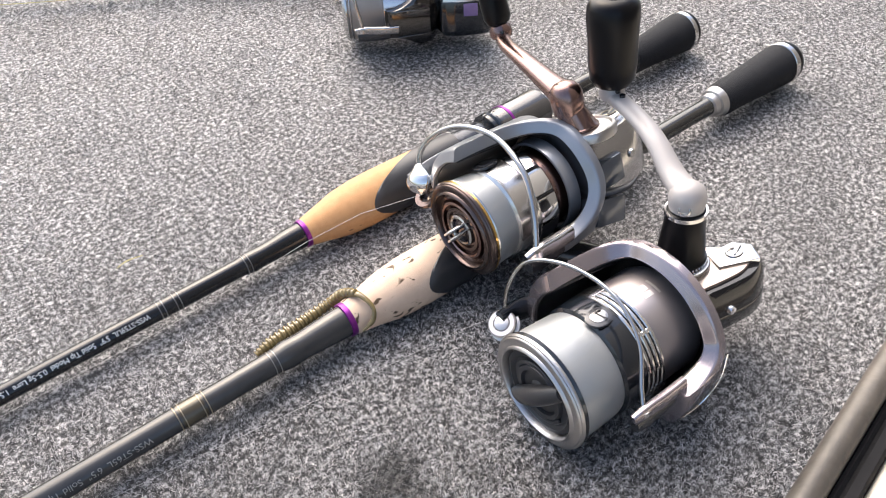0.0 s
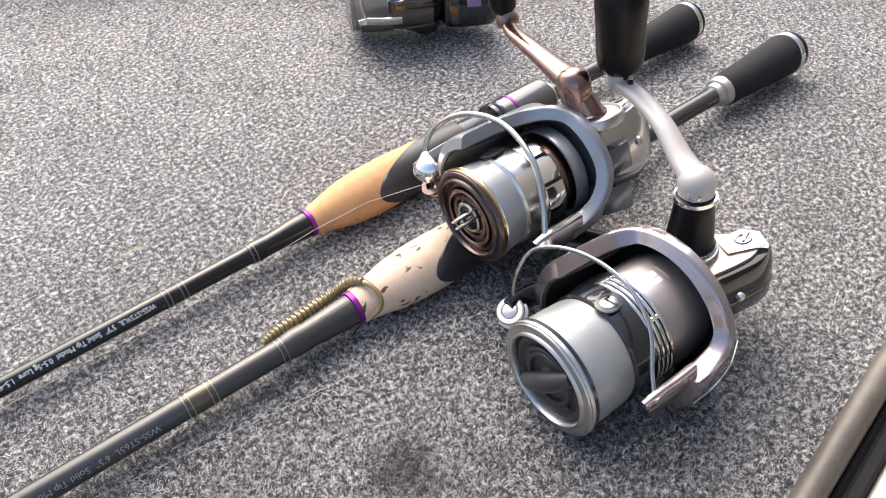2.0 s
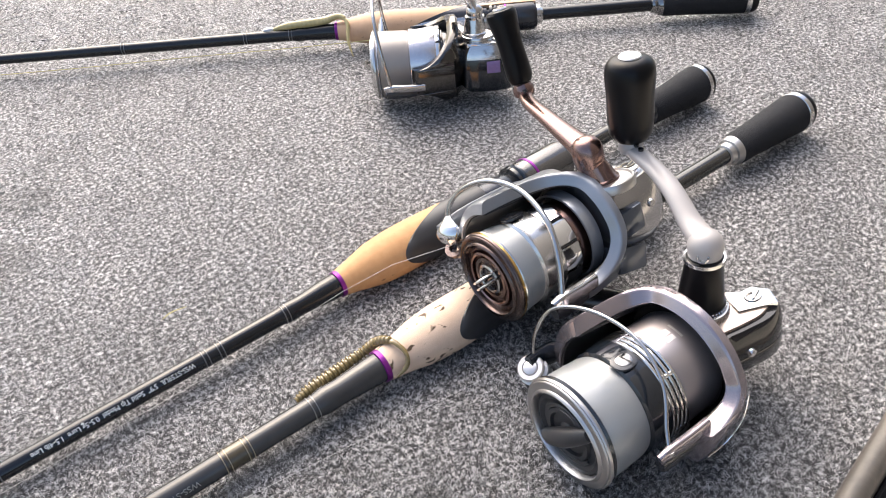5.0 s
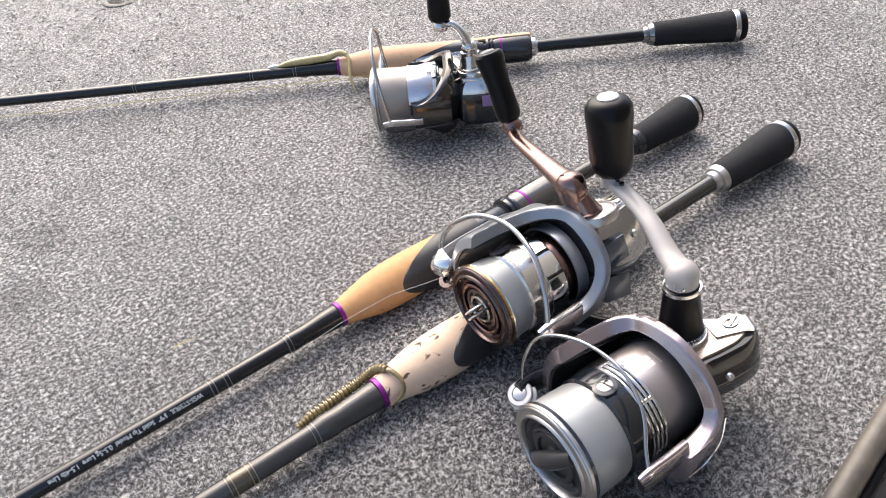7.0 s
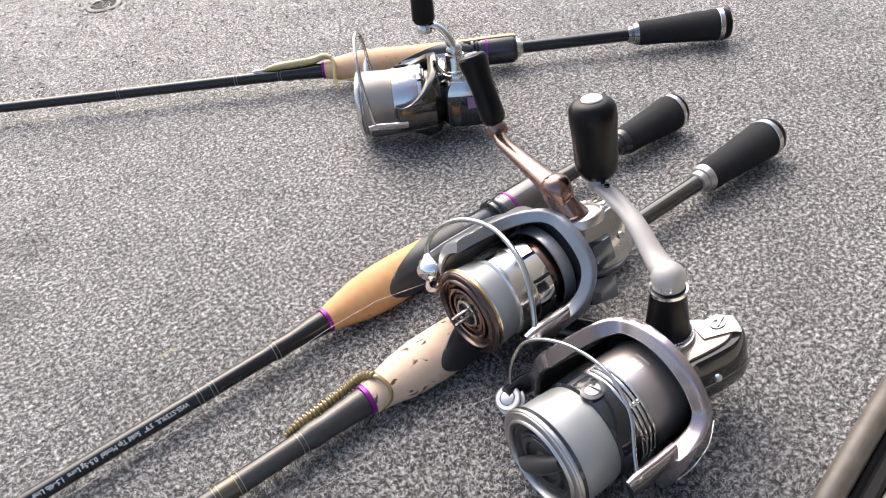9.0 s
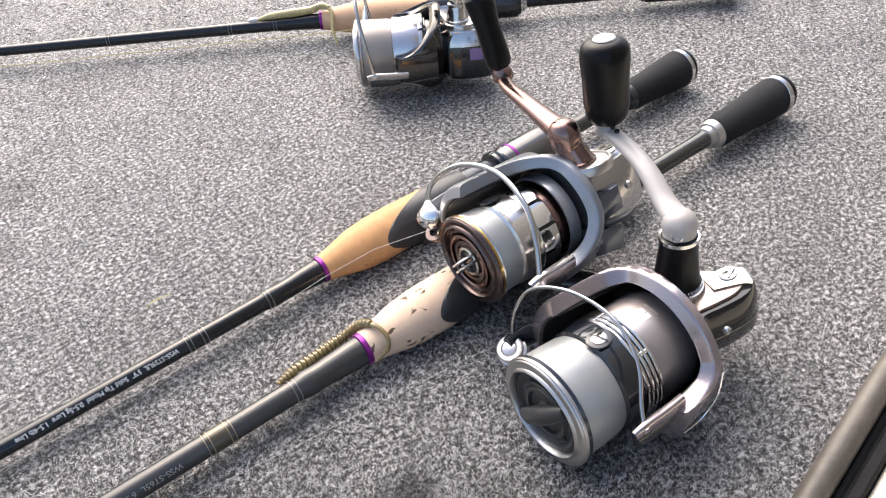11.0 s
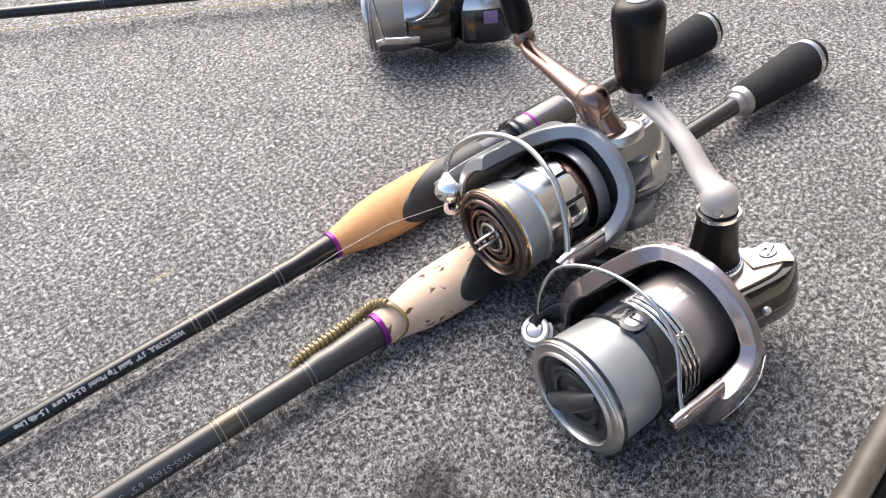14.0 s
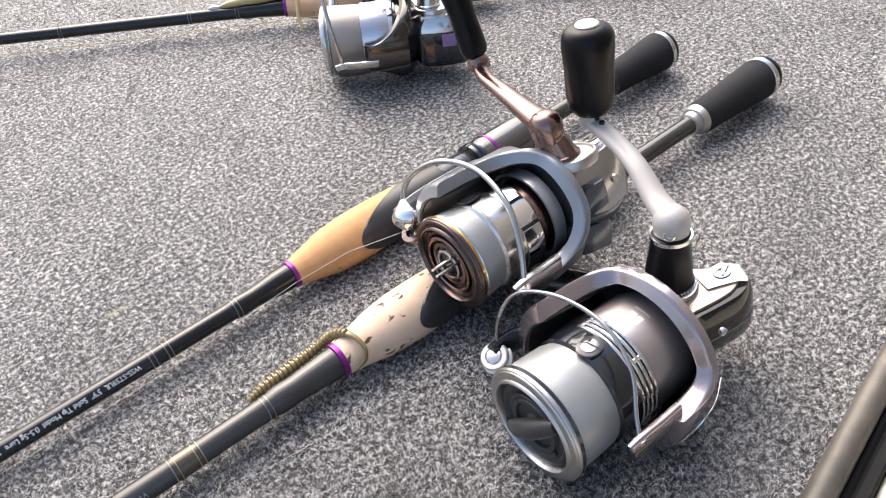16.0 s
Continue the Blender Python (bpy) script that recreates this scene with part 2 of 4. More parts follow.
def loft(rings, cap=True, closed=True, bm=None):
    bm = bm or bmesh.new()
    vs = [[bm.verts.new(p) for p in r] for r in rings]
    n = len(vs[0])
    for a, b in zip(vs, vs[1:]):
        for i in range(n if closed else n - 1):
            j = (i + 1) % n
            bm.faces.new((a[i], a[j], b[j], b[i]))
    if cap:
        bm.faces.new(list(reversed(vs[0])))
        bm.faces.new(vs[-1])
    return bm


def lathe(profile, seg=48, c=(0, 0, 0), axis="x", bm=None, cap=True):
    """A turned body: profile of (along, radius) round an axis through c."""
    rings = []
    for a, r in profile:
        ring = []
        for k in range(seg):
            th = 2 * math.pi * k / seg
            p, q = r * math.cos(th), r * math.sin(th)
            v = {"x": (a, p, q), "z": (p, q, a), "y": (p, a, q)}[axis]
            ring.append(Vector(v) + Vector(c))
        rings.append(ring)
    return loft(rings, cap, True, bm)


def ringlathe(profile, seg=48, c=(0, 0, 0), axis="x"):
    """A turned ring: a closed profile, with a hole through it."""
    return lathe(list(profile) + [profile[0]], seg, c, axis, None, False)


def spline(pts, n=8):
    """Catmull-Rom through the points."""
    P = [Vector(p) for p in pts]
    P = [2 * P[0] - P[1]] + P + [2 * P[-1] - P[-2]]
    out = []
    for i in range(1, len(P) - 2):
        for k in range(n):
            t = k / n
            a, b, c, d = P[i - 1], P[i], P[i + 1], P[i + 2]
            out.append(0.5 * ((2 * b) + (c - a) * t + (2 * a - 5 * b + 4 * c - d) * t * t + (3 * b - a - 3 * c + d) * t ** 3))
    out.append(P[-2])
    return out


def squared(v, p):
    return math.copysign(abs(v) ** p, v)


def sweep(pts, radius, seg=12, flat=1.0, up=(0, 0, 1), cap=True, sq=1.0):
    """A tube along points; radius a number or one per point; flat squeezes it along up; sq below 1 makes it squarish."""
    pts = [Vector(p) for p in pts]
    n = len(pts)
    rad = [radius] * n if isinstance(radius, (int, float)) else [
        radius[min(int(i / (n - 1) * (len(radius) - 1)), len(radius) - 2)] * (1 - f) + radius[min(int(i / (n - 1) * (len(radius) - 1)) + 1, len(radius) - 1)] * f
        for i in range(n) for f in [i / (n - 1) * (len(radius) - 1) - min(int(i / (n - 1) * (len(radius) - 1)), len(radius) - 2)]]
    rings, ref = [], Vector(up)
    for i, p in enumerate(pts):
        t = (pts[min(i + 1, n - 1)] - pts[max(i - 1, 0)]).normalized()
        s = t.cross(ref)
        s = s.normalized() if s.length > 1e-4 else t.orthogonal().normalized()
        u = s.cross(t).normalized()
        ref = u
        rings.append([p + rad[i] * (squared(math.cos(2 * math.pi * k / seg), sq) * s + flat * squared(math.sin(2 * math.pi * k / seg), sq) * u) for k in range(seg)])
    return loft(rings, cap)


def rbox(sx, sy, sz, bev=0.001, m=None, seg=2):
    bm = bmesh.new()
    bmesh.ops.create_cube(bm, size=1)
    bmesh.ops.scale(bm, vec=(sx, sy, sz), verts=bm.verts)
    bmesh.ops.bevel(bm, geom=bm.edges[:], offset=bev, segments=seg, affect="EDGES", profile=0.6)
    if m is not None:
        bmesh.ops.transform(bm, matrix=m, verts=bm.verts)
    return bm


def slab(outline, z0, z1, bev=0.001, m=None):
    """A plate of that outline in x, y between two heights, its edges rounded."""
    bm = bmesh.new()
    lo = [bm.verts.new((x, y, z0)) for x, y in outline]
    hi = [bm.verts.new((x, y, z1)) for x, y in outline]
    n = len(lo)
    bm.faces.new(lo[::-1])
    top = bm.faces.new(hi)
    for i in range(n):
        bm.faces.new((lo[i], lo[(i + 1) % n], hi[(i + 1) % n], hi[i]))
    bmesh.ops.bevel(bm, geom=[e for e in bm.edges], offset=bev, segments=2, affect="EDGES", profile=0.6)
    if m is not None:
        bmesh.ops.transform(bm, matrix=m, verts=bm.verts)
    return bm


# ---------------------------------------------------------------- the deck
def plane(name, x0, x1, y0, y1, z, thick, mat, label, category):
    bm = bmesh.new()
    bmesh.ops.create_cube(bm, size=1)
    bmesh.ops.scale(bm, vec=(x1 - x0, y1 - y0, thick), verts=bm.verts)
    bmesh.ops.translate(bm, vec=((x0 + x1) / 2, (y0 + y1) / 2, z - thick / 2), verts=bm.verts)
    ob = part(name, bm, mat)
    return tagged(ob, label, category, kind="structure")


# the rail runs along the edge of the deck
RAIL_P, RAIL_D = Vector((0.0785, -0.1625, 0)), Vector((0.982, 0.187, 0)).normalized()
RAIL_N = Vector((RAIL_D.y, -RAIL_D.x, 0))


def along(s, off, z):
    return RAIL_P + RAIL_D * s + RAIL_N * off + Vector((0, 0, z))


def prism(name, section, mat, label, category, s0=-1.6, s1=1.6):
    """A long profile along the deck's edge: section of (offset, height)."""
    bm = loft([[along(s, o, z) for o, z in section] for s in np.linspace(s0, s1, 60)])
    return tagged(part(name, bm, mat), label, category, kind="structure")


def deck_sheet():
    bm = bmesh.new()
    pts = [along(-1.6, 0.004, 0), along(1.6, 0.004, 0), along(1.6, -2.4, 0), along(-1.6, -2.4, 0)]
    top = [bm.verts.new(p) for p in pts]
    bot = [bm.verts.new(p - Vector((0, 0, 0.02))) for p in pts]
    bm.faces.new(top)
    bm.faces.new(bot[::-1])
    for i in range(4):
        bm.faces.new((top[i], bot[i], bot[(i + 1) % 4], top[(i + 1) % 4]))
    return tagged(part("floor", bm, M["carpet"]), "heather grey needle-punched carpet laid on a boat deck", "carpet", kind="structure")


deck_sheet()
_h = bmesh.new()
_c = [along(-1.6, 0.0, 0), along(1.6, 0.0, 0), along(1.6, -2.4, 0), along(-1.6, -2.4, 0)]
loft([[p + Vector((0, 0, z)) for p in _c] for z in (-0.46, -0.0205)], True, True, _h)
tagged(part("hull", _h, M["unseen_grey"]), "plain grey hull under the carpeted deck", "hull", kind="structure")
plane("water", -400, 400, -400, 400, -0.45, 0.1, M["water"], "dull grey-green open water round the boat", "water")
arc = [(0.0056 - 0.0056 * math.cos(radians(a)), 0.0005 + 0.0055 * math.sin(radians(a))) for a in range(0, 181, 15)]
prism("rail", arc + [(0.0112, -0.02), (0.0, -0.02)], M["rail"], "worn grey metal rail along the carpet's edge", "rail")
prism("trim", [(0.0116, -0.003), (0.0132, -0.002), (0.0146, -0.0035), (0.016, -0.002), (0.0195, -0.002), (0.021, -0.004), (0.021, -0.03), (0.0116, -0.03)], M["strip"],
      "black rubber strip below the rail", "trim")
prism("gunwale", [(0.0215, -0.007), (0.023, -0.005), (0.30, -0.005), (0.31, -0.02), (0.31, -0.46), (0.0215, -0.46)], M["cream"],
      "cream gelcoat edge of the boat", "gunwale")


# wall added out of view to block sky light and darken reflections
prism("shade_wall_south", [(0.24, -0.44), (0.24, 1.35), (0.28, 1.35), (0.28, -0.44)], M["unseen_grey"], "added dark grey wall out of view, shading the deck and reels", "wall", -0.12, 1.6)


# ---------------------------------------------------------------- rods
def rod(m, label, style):
    """A spinning rod lying along +x from the cork's front ring at 0 to its butt."""
    r = thing("fishing_rod", m, label, "fishing rod", "fishing rods on the deck")
    st = style
    rb, fr = st["blank_r"], st["front_r"]
    L0 = -st["reach"]
    prof = [(L0, rb * st["tip_f"]), (-0.062, rb * 0.97), (-0.036, rb), (-0.0335, rb * 1.02), (-0.029, rb * 1.18), (-0.022, rb * 1.12),
            (-0.016, rb * 1.2), (-0.010, fr * 0.84), (-0.006, fr * 0.88), (-0.001, fr * 0.9), (0.004, fr * 0.8)]
    part("blank", lathe(prof, 32), st["blank"], r, st["blank_label"])
    for x, mat in st["wraps"]:
        rr = rb * (1.0 - 0.28 * max(0, -x - 0.04)) + 0.00012 if x < -0.034 else rb * 1.16
        for dx in (-0.0011, 0.0011):
            part("thread_band", ringlathe([(x + dx - 0.00026, rr - 0.0004), (x + dx - 0.00018, rr + 0.00008), (x + dx + 0.00018, rr + 0.00008), (x + dx + 0.00026, rr - 0.0004)], 32), mat, r)
    for x0, x1, mat in st.get("bands", ()):
        part("lacquer_band", ringlathe([(x0, rb * 0.9), (x0, rb * 0.992 + 0.00006), (x1, rb * 0.985 + 0.00006), (x1, rb * 0.9)], 32), mat, r, "tan lacquered band")
    part("winding_ring", ringlathe([(-0.0012 * st["ring"], 0.004), (-0.0012 * st["ring"], fr * 0.95), (-0.0006 * st["ring"], fr), (0.0018, fr * 1.01), (0.002, fr), (0.002, 0.004)], 40), M["purple"], r, "purple anodised ring")
    c = st["cork_len"]
    R = st["cork_r"]
    cork = [(0.0018, 0.004), (0.0018, fr), (0.003, fr * 1.03), (0.010, fr * 0.45 + 0.0055), (0.022, R * 0.90), (0.034, R * 0.99), (0.046, R), (0.06, R * 0.97), (c - 0.012, R * 0.9), (c, R * 0.86), (c, 0.005)]
    part("cork_grip", lathe(cork, 48), st["cork"], r, st["cork_label"])
    # the black fore grip laps over the cork's underside in a slanting curve
    s0, s1 = st["lap"]
    rings = []
    n = 40
    end = st["seat"][0]

    def cork_r(x):
        for (xa, ra), (xb, rbb) in zip(cork[1:], cork[2:]):
            if xa <= x <= xb:
                return ra + (rbb - ra) * (x - xa) / max(1e-6, xb - xa)
        return R * 0.86
    for k in range(n):
        th = 2 * math.pi * k / n
        # farthest forward towards the reel, farthest back on the far side
        w = 0.5 + 0.5 * math.cos(th - st["lap_turn"])
        start = s1 + (s0 - s1) * (w ** 1.5)
        col = []
        for f in (0.0, 0.0, 0.04, 0.12, 0.3, 0.55, 0.8, 1.0):
            x = start + (end - start) * f
            rr = cork_r(x) + (0.0006 if f > 0 else -0.0003)
            col.append((x + (0.0006 if len(col) == 1 else 0), -rr * math.cos(th), rr * math.sin(th)))
        rings.append(col)
    bm = loft([[rings[k][i] for k in range(n)] for i in range(8)])
    part("fore_grip", bm, st.get("fore", M["satin"]), r, "black moulded fore grip lapping over the cork")
    a, b, cc, d = st["seat"]
    part("reel_seat", lathe([(a - 0.002, 0.006), (a - 0.002, R * 0.85), (a + 0.004, R * 0.80), (b - 0.006, R * 0.78), (b - 0.004, R * 0.70), (b, R * 0.70), (b, 0.005)], 40), M["dark"], r, "dark gloss reel seat")
    part("lock_groove", lathe([(b - 0.001, 0.005), (b - 0.001, R * 0.90), (b + 0.001, R * 0.92), (b + 0.002, R * 0.84), (b + 0.003, R * 0.92), (b + 0.0045, R * 0.9), (b + 0.005, 0.005)], 40), M["black"], r)
    part("purple_band", ringlathe([(cc - 0.0008, R * 0.6), (cc - 0.0008, R * 0.93), (cc + 0.0008, R * 0.93), (cc + 0.0008, R * 0.6)], 40), M["purple"], r, "purple ring on the locking nut")
    part("locking_nut", lathe([(b + 0.005, 0.005), (b + 0.005, R * 0.86), (b + 0.007, R * 0.9), (d - 0.004, R * 0.92), (d - 0.002, R * 0.9), (d - 0.0015, R * 0.8), (d, R * 0.78), (d, 0.004)], 40), st["nut"], r, "smoke-grey locking nut")
    if st.get("seat_strip"):
        # tan strip in the grip's colour along the far side of the seat
        rings = []
        for x, f in ((c - 0.012, 0.93), (b, 0.93), (b + 0.008, 0.96), (d - 0.003, 0.97), (d - 0.0005, 0.94)):
            ang = [radians(v) for v in range(84, 157, 8)]
            rings.append([(x, -R * f * math.cos(v), R * f * math.sin(v)) for v in ang] + [(x, -R * (f - 0.2) * math.cos(v), R * (f - 0.2) * math.sin(v)) for v in ang[::-1]])
        part("tan_seat_strip", loft(rings), st["seat_strip"], r, "tan strip along the seat")
    part("nut_collar", lathe([(d - 0.0005, 0.003), (d - 0.0005, R * 0.62), (d + 0.003, R * 0.60), (d + 0.005, R * 0.45), (d + 0.005, 0.003)], 32), M["steel"], r)
    g, e = st["grip"]
    part("rear_blank", lathe([(d + 0.003, 0.0045), (d + 0.006, 0.0048), (g - 0.012, 0.0050), (g - 0.002, 0.0052), (g - 0.001, 0.003)], 32), st.get("rear", M["smoke"]), r)
    part("grip_collar", lathe([(g - 0.009, 0.0045), (g - 0.008, 0.0062), (g - 0.006, 0.0066), (g - 0.0045, 0.0066), (g - 0.004, 0.0078), (g - 0.001, 0.0088), (g + 0.001, 0.0088), (g + 0.001, 0.004)], 40), st.get("collar", M["lip"]), r, "steel collar in front of the rear grip")
    ln = e - g
    part("rear_grip", lathe([(g, 0.005), (g, 0.0088), (g + 0.002, 0.0094), (g + 0.25 * ln, 0.0098), (g + 0.6 * ln, 0.0113), (g + 0.84 * ln, 0.0122), (g + 0.855 * ln, 0.0121), (g + 0.86 * ln, 0.005)], 48), M["eva"], r, "black foam rear grip")
    part("butt_ring", lathe([(g + 0.86 * ln, 0.005), (g + 0.86 * ln, 0.0122), (g + 0.865 * ln, 0.0126), (g + 0.91 * ln, 0.0127), (g + 0.915 * ln, 0.0122), (g + 0.92 * ln, 0.005)], 48), M["steel"], r, "bright metal ring near the butt")
    part("butt_cap", lathe([(g + 0.915 * ln, 0.005), (g + 0.915 * ln, 0.0122), (g + 0.95 * ln, 0.0123), (e - 0.001, 0.0112), (e, 0.009), (e + 0.0003, 0.003)], 48), M["rubber"], r, "black rubber butt cap")
    return r


def printed(parent, text, x0, span, size, radius, turn, mat, name="printed_text"):
    """Lettering wrapped on a rod: reads from the cork towards the tip, its foot turned away from the reel."""
    cu = bpy.data.curves.new(name, "FONT")
    cu.body, cu.size = text, size
    tmp = bpy.data.objects.new(name, cu)
    scene.collection.objects.link(tmp)
    dg = bpy.context.evaluated_depsgraph_get()
    me = bpy.data.meshes.new_from_object(tmp.evaluated_get(dg))
    bpy.data.objects.remove(tmp)
    bm = bmesh.new()
    bm.from_mesh(me)
    bpy.data.meshes.remove(me)
    widest = max(v.co.x for v in bm.verts)
    for v in bm.verts:
        v.co.x *= span / widest
        a = radians(turn) + (v.co.y - size * 0.35) / radius
        v.co = Vector((x0 - v.co.x, -radius * math.sin(a), radius * math.cos(a)))
    return part(name, bm, mat, parent)


# ---------------------------------------------------------------- reels
def smooth01(t):
    t = max(0.0, min(1.0, t))
    return t * t * (3 - 2 * t)


def arm_front(th, arms, u_top, turn, d0, d1):
    """How far forward the rotor reaches at an angle, and how much of an arm it is there."""
    devs = [abs((math.degrees(th) - c + 180) % 360 - 180) for c in (turn, turn + 180)]
    near = 0 if devs[0] < devs[1] else 1
    t = max(0.0, min(1.0, (devs[near] - d0) / (d1 - d0)))
    f = math.sqrt(1 - (1 - t) ** 2)
    return arms[near] + (u_top - arms[near]) * f, 1 - smooth01(t)


def arm_angles(turn, d0, d1):
    """Angles round the rotor, closest together where the arms' edges rise."""
    devs = list(np.linspace(0, d0, 10)[:-1]) + [d0 + (d1 - d0) * (k / 16) ** 2 for k in range(17)] + list(np.linspace(d1, 90, 9)[1:])
    half = [-d for d in devs[::-1]] + devs[1:]
    return [radians(turn + c + d) for c in (0, 180) for d in half[:-1]]


def rotor_shell(arms, u_top, u_back, ro, ri, turn, d0, d1, flare, low=-0.0195):
    """Cup behind the spool with two arms that reach forward; its front is a broad band sloping outwards."""
    cols = []
    for th in arm_angles(turn, d0, d1):
        xf, arm = arm_front(th, arms, u_top, turn, d0, d1)
        r1, r0 = ro + flare * arm, ri + flare * 0.55 * arm
        sec = [(u_back + 0.006, 0.010), (u_back + 0.005, 0.018), (u_back + 0.002, ro - 0.013), (u_back - 0.002, ro - 0.0075), (max(u_back - 0.006, xf + 0.0075), ro - 0.002 + 0.002 * arm),
               (xf + 0.0060, r1), (xf + 0.0034, r1 - 0.0001), (xf + 0.0024, r1 - 0.0006), (xf + 0.0019, r1 - 0.0012), (xf + 0.0005, r0 + 0.0012), (xf, r0 + 0.0006), (xf + 0.0004, r0 + 0.0001),
               (xf + 0.002, r0), (u_back - 0.004, r0 - 0.003), (u_back - 0.002, 0.012)]
        cols.append([(x, r * math.cos(th), max(low, r * math.sin(th))) for x, r in sec])
    return loft([[c[i] for c in cols] for i in range(len(cols[0]))])


def rotor_lining(arms, u_top, u_back, ri, turn, d0, d1, flare, low=-0.0190):
    """Inner skin of the rotor."""
    cols = []
    for th in arm_angles(turn, d0, d1):
        xf, arm = arm_front(th, arms, u_top, turn, d0, d1)
        r0 = ri + flare * 0.55 * arm
        sec = [(xf + 0.0016, r0 + 0.0002), (xf + 0.0018, r0 - 0.0006), (u_back - 0.0046, r0 - 0.0037), (u_back - 0.0030, 0.013), (u_back - 0.0026, 0.013), (u_back - 0.0042, r0 - 0.0028)]
        cols.append([(x, r * math.cos(th), max(low, r * math.sin(th))) for x, r in sec + sec[:1]])
    return loft([[c[i] for c in cols] for i in range(len(cols[0]))], False)


def housing(outline, levels, n):
    """A gear housing: rounded outline in x, y, drawn in or out about its middle at each height."""
    P = [Vector((x, y, 0)) for x, y in outline]
    m = len(P)
    ring = []
    for i in range(m):
        a, b, c, d = P[i - 1], P[i], P[(i + 1) % m], P[(i + 2) % m]
        for k in range(n):
            t = k / n
            ring.append(0.5 * ((2 * b) + (c - a) * t + (2 * a - 5 * b + 4 * c - d) * t * t + (3 * b - a - 3 * c + d) * t ** 3))
    mid = sum(ring, Vector()) / len(ring)
    return loft([[Vector((mid.x + (p.x - mid.x) * f, mid.y + (p.y - mid.y) * f, z)) for p in ring] for z, f in levels])


def moved(bm, v):
    bmesh.ops.translate(bm, vec=v, verts=bm.verts)
    return bm


def reel(m, label, s):
    """A spinning reel on its side. Origin on the rod's axis, x towards the butt, the reel at -y, the crank at +z."""
    r = thing("spinning_reel", m, label, "fishing reel", "spinning reels on the rods")
    D, R = s["D"], s["R"]
    ax = Vector((0, -D, 0))

    def turned(name, prof, mat, parent=r, lab="", seg=64):
        return part(name, lathe(prof, seg, ax), mat, parent, lab)

    # spool
    L, S, E = s["line_end"], s["skirt_end"], s["slot_end"]
    spool = turned("spool", [(0.003, 0.006), (0.0032, R * 0.955), (0.0042, R * 0.985), (0.006, R * 0.9), (L - 0.0005, R * 0.86), (L, R * 0.90), (L + 0.001, R * 0.955), (S - 0.001, R * 0.985),
                             (S, R * 0.97), (S, 0.006)], s["skirt"], r, s["skirt_label"])
    part("wound_line", lathe([(0.0024, R * 0.7), (0.0024, R * 0.945), (0.004, R * 0.952), (L * 0.5, R * 0.945), (L - 0.002, R * 0.925), (L + 0.0004, R * 0.895), (L + 0.0004, R * 0.6)], 72, ax), s["line"], spool, "pale line wound on the spool")
    lip = part("spool_lip", ringlathe([(0.003, R * 0.80), (0.0026, R * 0.975), (0.0022, R), (0.0015, R * 1.0), (0.0010, R * 0.985), (0.0009, R * 0.965), (0.0004, R * 0.955), (0.0002, R * 0.94), (0.0001, R * 0.85), (0.0001, R * 0.835), (-0.0006, R * 0.82), (-0.001, R * 0.79), (-0.0004, R * 0.77), (0.002, R * 0.75), (0.003, R * 0.74)], 72, ax), s["lip"], spool, s["lip_label"])
    if s.get("lip_edge"):
        part("lip_edge", ringlathe([(0.0034, R * 0.95), (0.0034, R * 0.99), (0.0030, R * 1.008), (0.0022, R * 1.006), (0.0022, R * 0.95)], 72, ax), s["lip_edge"], lip, "gold edge ring")
    # drag knob
    knob = part("drag_knob", lathe([(0.004, R * 0.5), (0.0035, R * 0.755), (0.0015, R * 0.74), (0.001, R * 0.66), (0.0022, R * 0.60), (0.0022, R * 0.5), (0.0008, R * 0.47), (0.0008, R * 0.40), (0.002, R * 0.37), (0.002, R * 0.2), (0.0005, R * 0.12), (0.0005, 0.0005)][::-1], 64, ax), s["knob"], r, s["knob_label"])
    if s["style"] == "bar":
        rings = []
        for j in range(13):
            t = -1 + j / 6
            hw, hh = 0.0026 + 0.0016 * (1 - abs(t)) ** 0.5, 0.0062 - 0.0030 * abs(t) ** 2
            rings.append([(0.003 - hh * 1.35 * (0.5 + 0.5 * math.sin(a)), t * R * 0.70, hw * math.cos(a)) for a in [2 * math.pi * q / 12 for q in range(12)]])
        bm = loft(rings)
        bmesh.ops.rotate(bm, cent=(0, 0, 0), matrix=Matrix.Rotation(radians(s["knob_turn"]), 3, "X"), verts=bm.verts)
        part("knob_bar", moved(bm, ax), s["knob"], knob, "raised grip bar")
        for a0 in (30, 210):
            pts = [(0.0012, R * 0.53 * math.cos(radians(a0 + q)), R * 0.53 * math.sin(radians(a0 + q))) for q in range(0, 101, 10)]
            part("knob_mark", moved(sweep(pts, 0.0009, 8, 0.5, (1, 0, 0)), ax), M["satin"], knob)
    else:
        for q in range(2):
            rings = []
            for x, h, w in ((0.0025, 0.0086, 0.0013), (0.0, 0.0084, 0.0012), (-0.003, 0.0068, 0.0011), (-0.0055, 0.0042, 0.0009), (-0.007, 0.0014, 0.0005)):
                rings.append([(x, w * math.cos(a), h * math.sin(a)) for a in [2 * math.pi * i / 12 for i in range(12)]])
            bm = loft(rings)
            bmesh.ops.translate(bm, vec=(0, (q - 0.5) * 0.0030, 0), verts=bm.verts)
            bmesh.ops.rotate(bm, cent=(0, 0, 0), matrix=Matrix.Rotation(radians(s["knob_turn"]), 3, "X"), verts=bm.verts)
            part("knob_fin", moved(bm, ax), M["steel"], knob)
        for rr, mt in ((0.54, M["bronze"]), (0.26, M["steel"])):
            part("knob_ring", ringlathe([(0.0022, R * rr), (0.0002, R * rr), (-0.0003, R * (rr + 0.03)), (0.0002, R * (rr + 0.07)), (0.0022, R * (rr + 0.07))], 56, ax), mt, knob)
    # line clip: a small rounded button on the skirt
    cu = L + (S - L) * 0.42
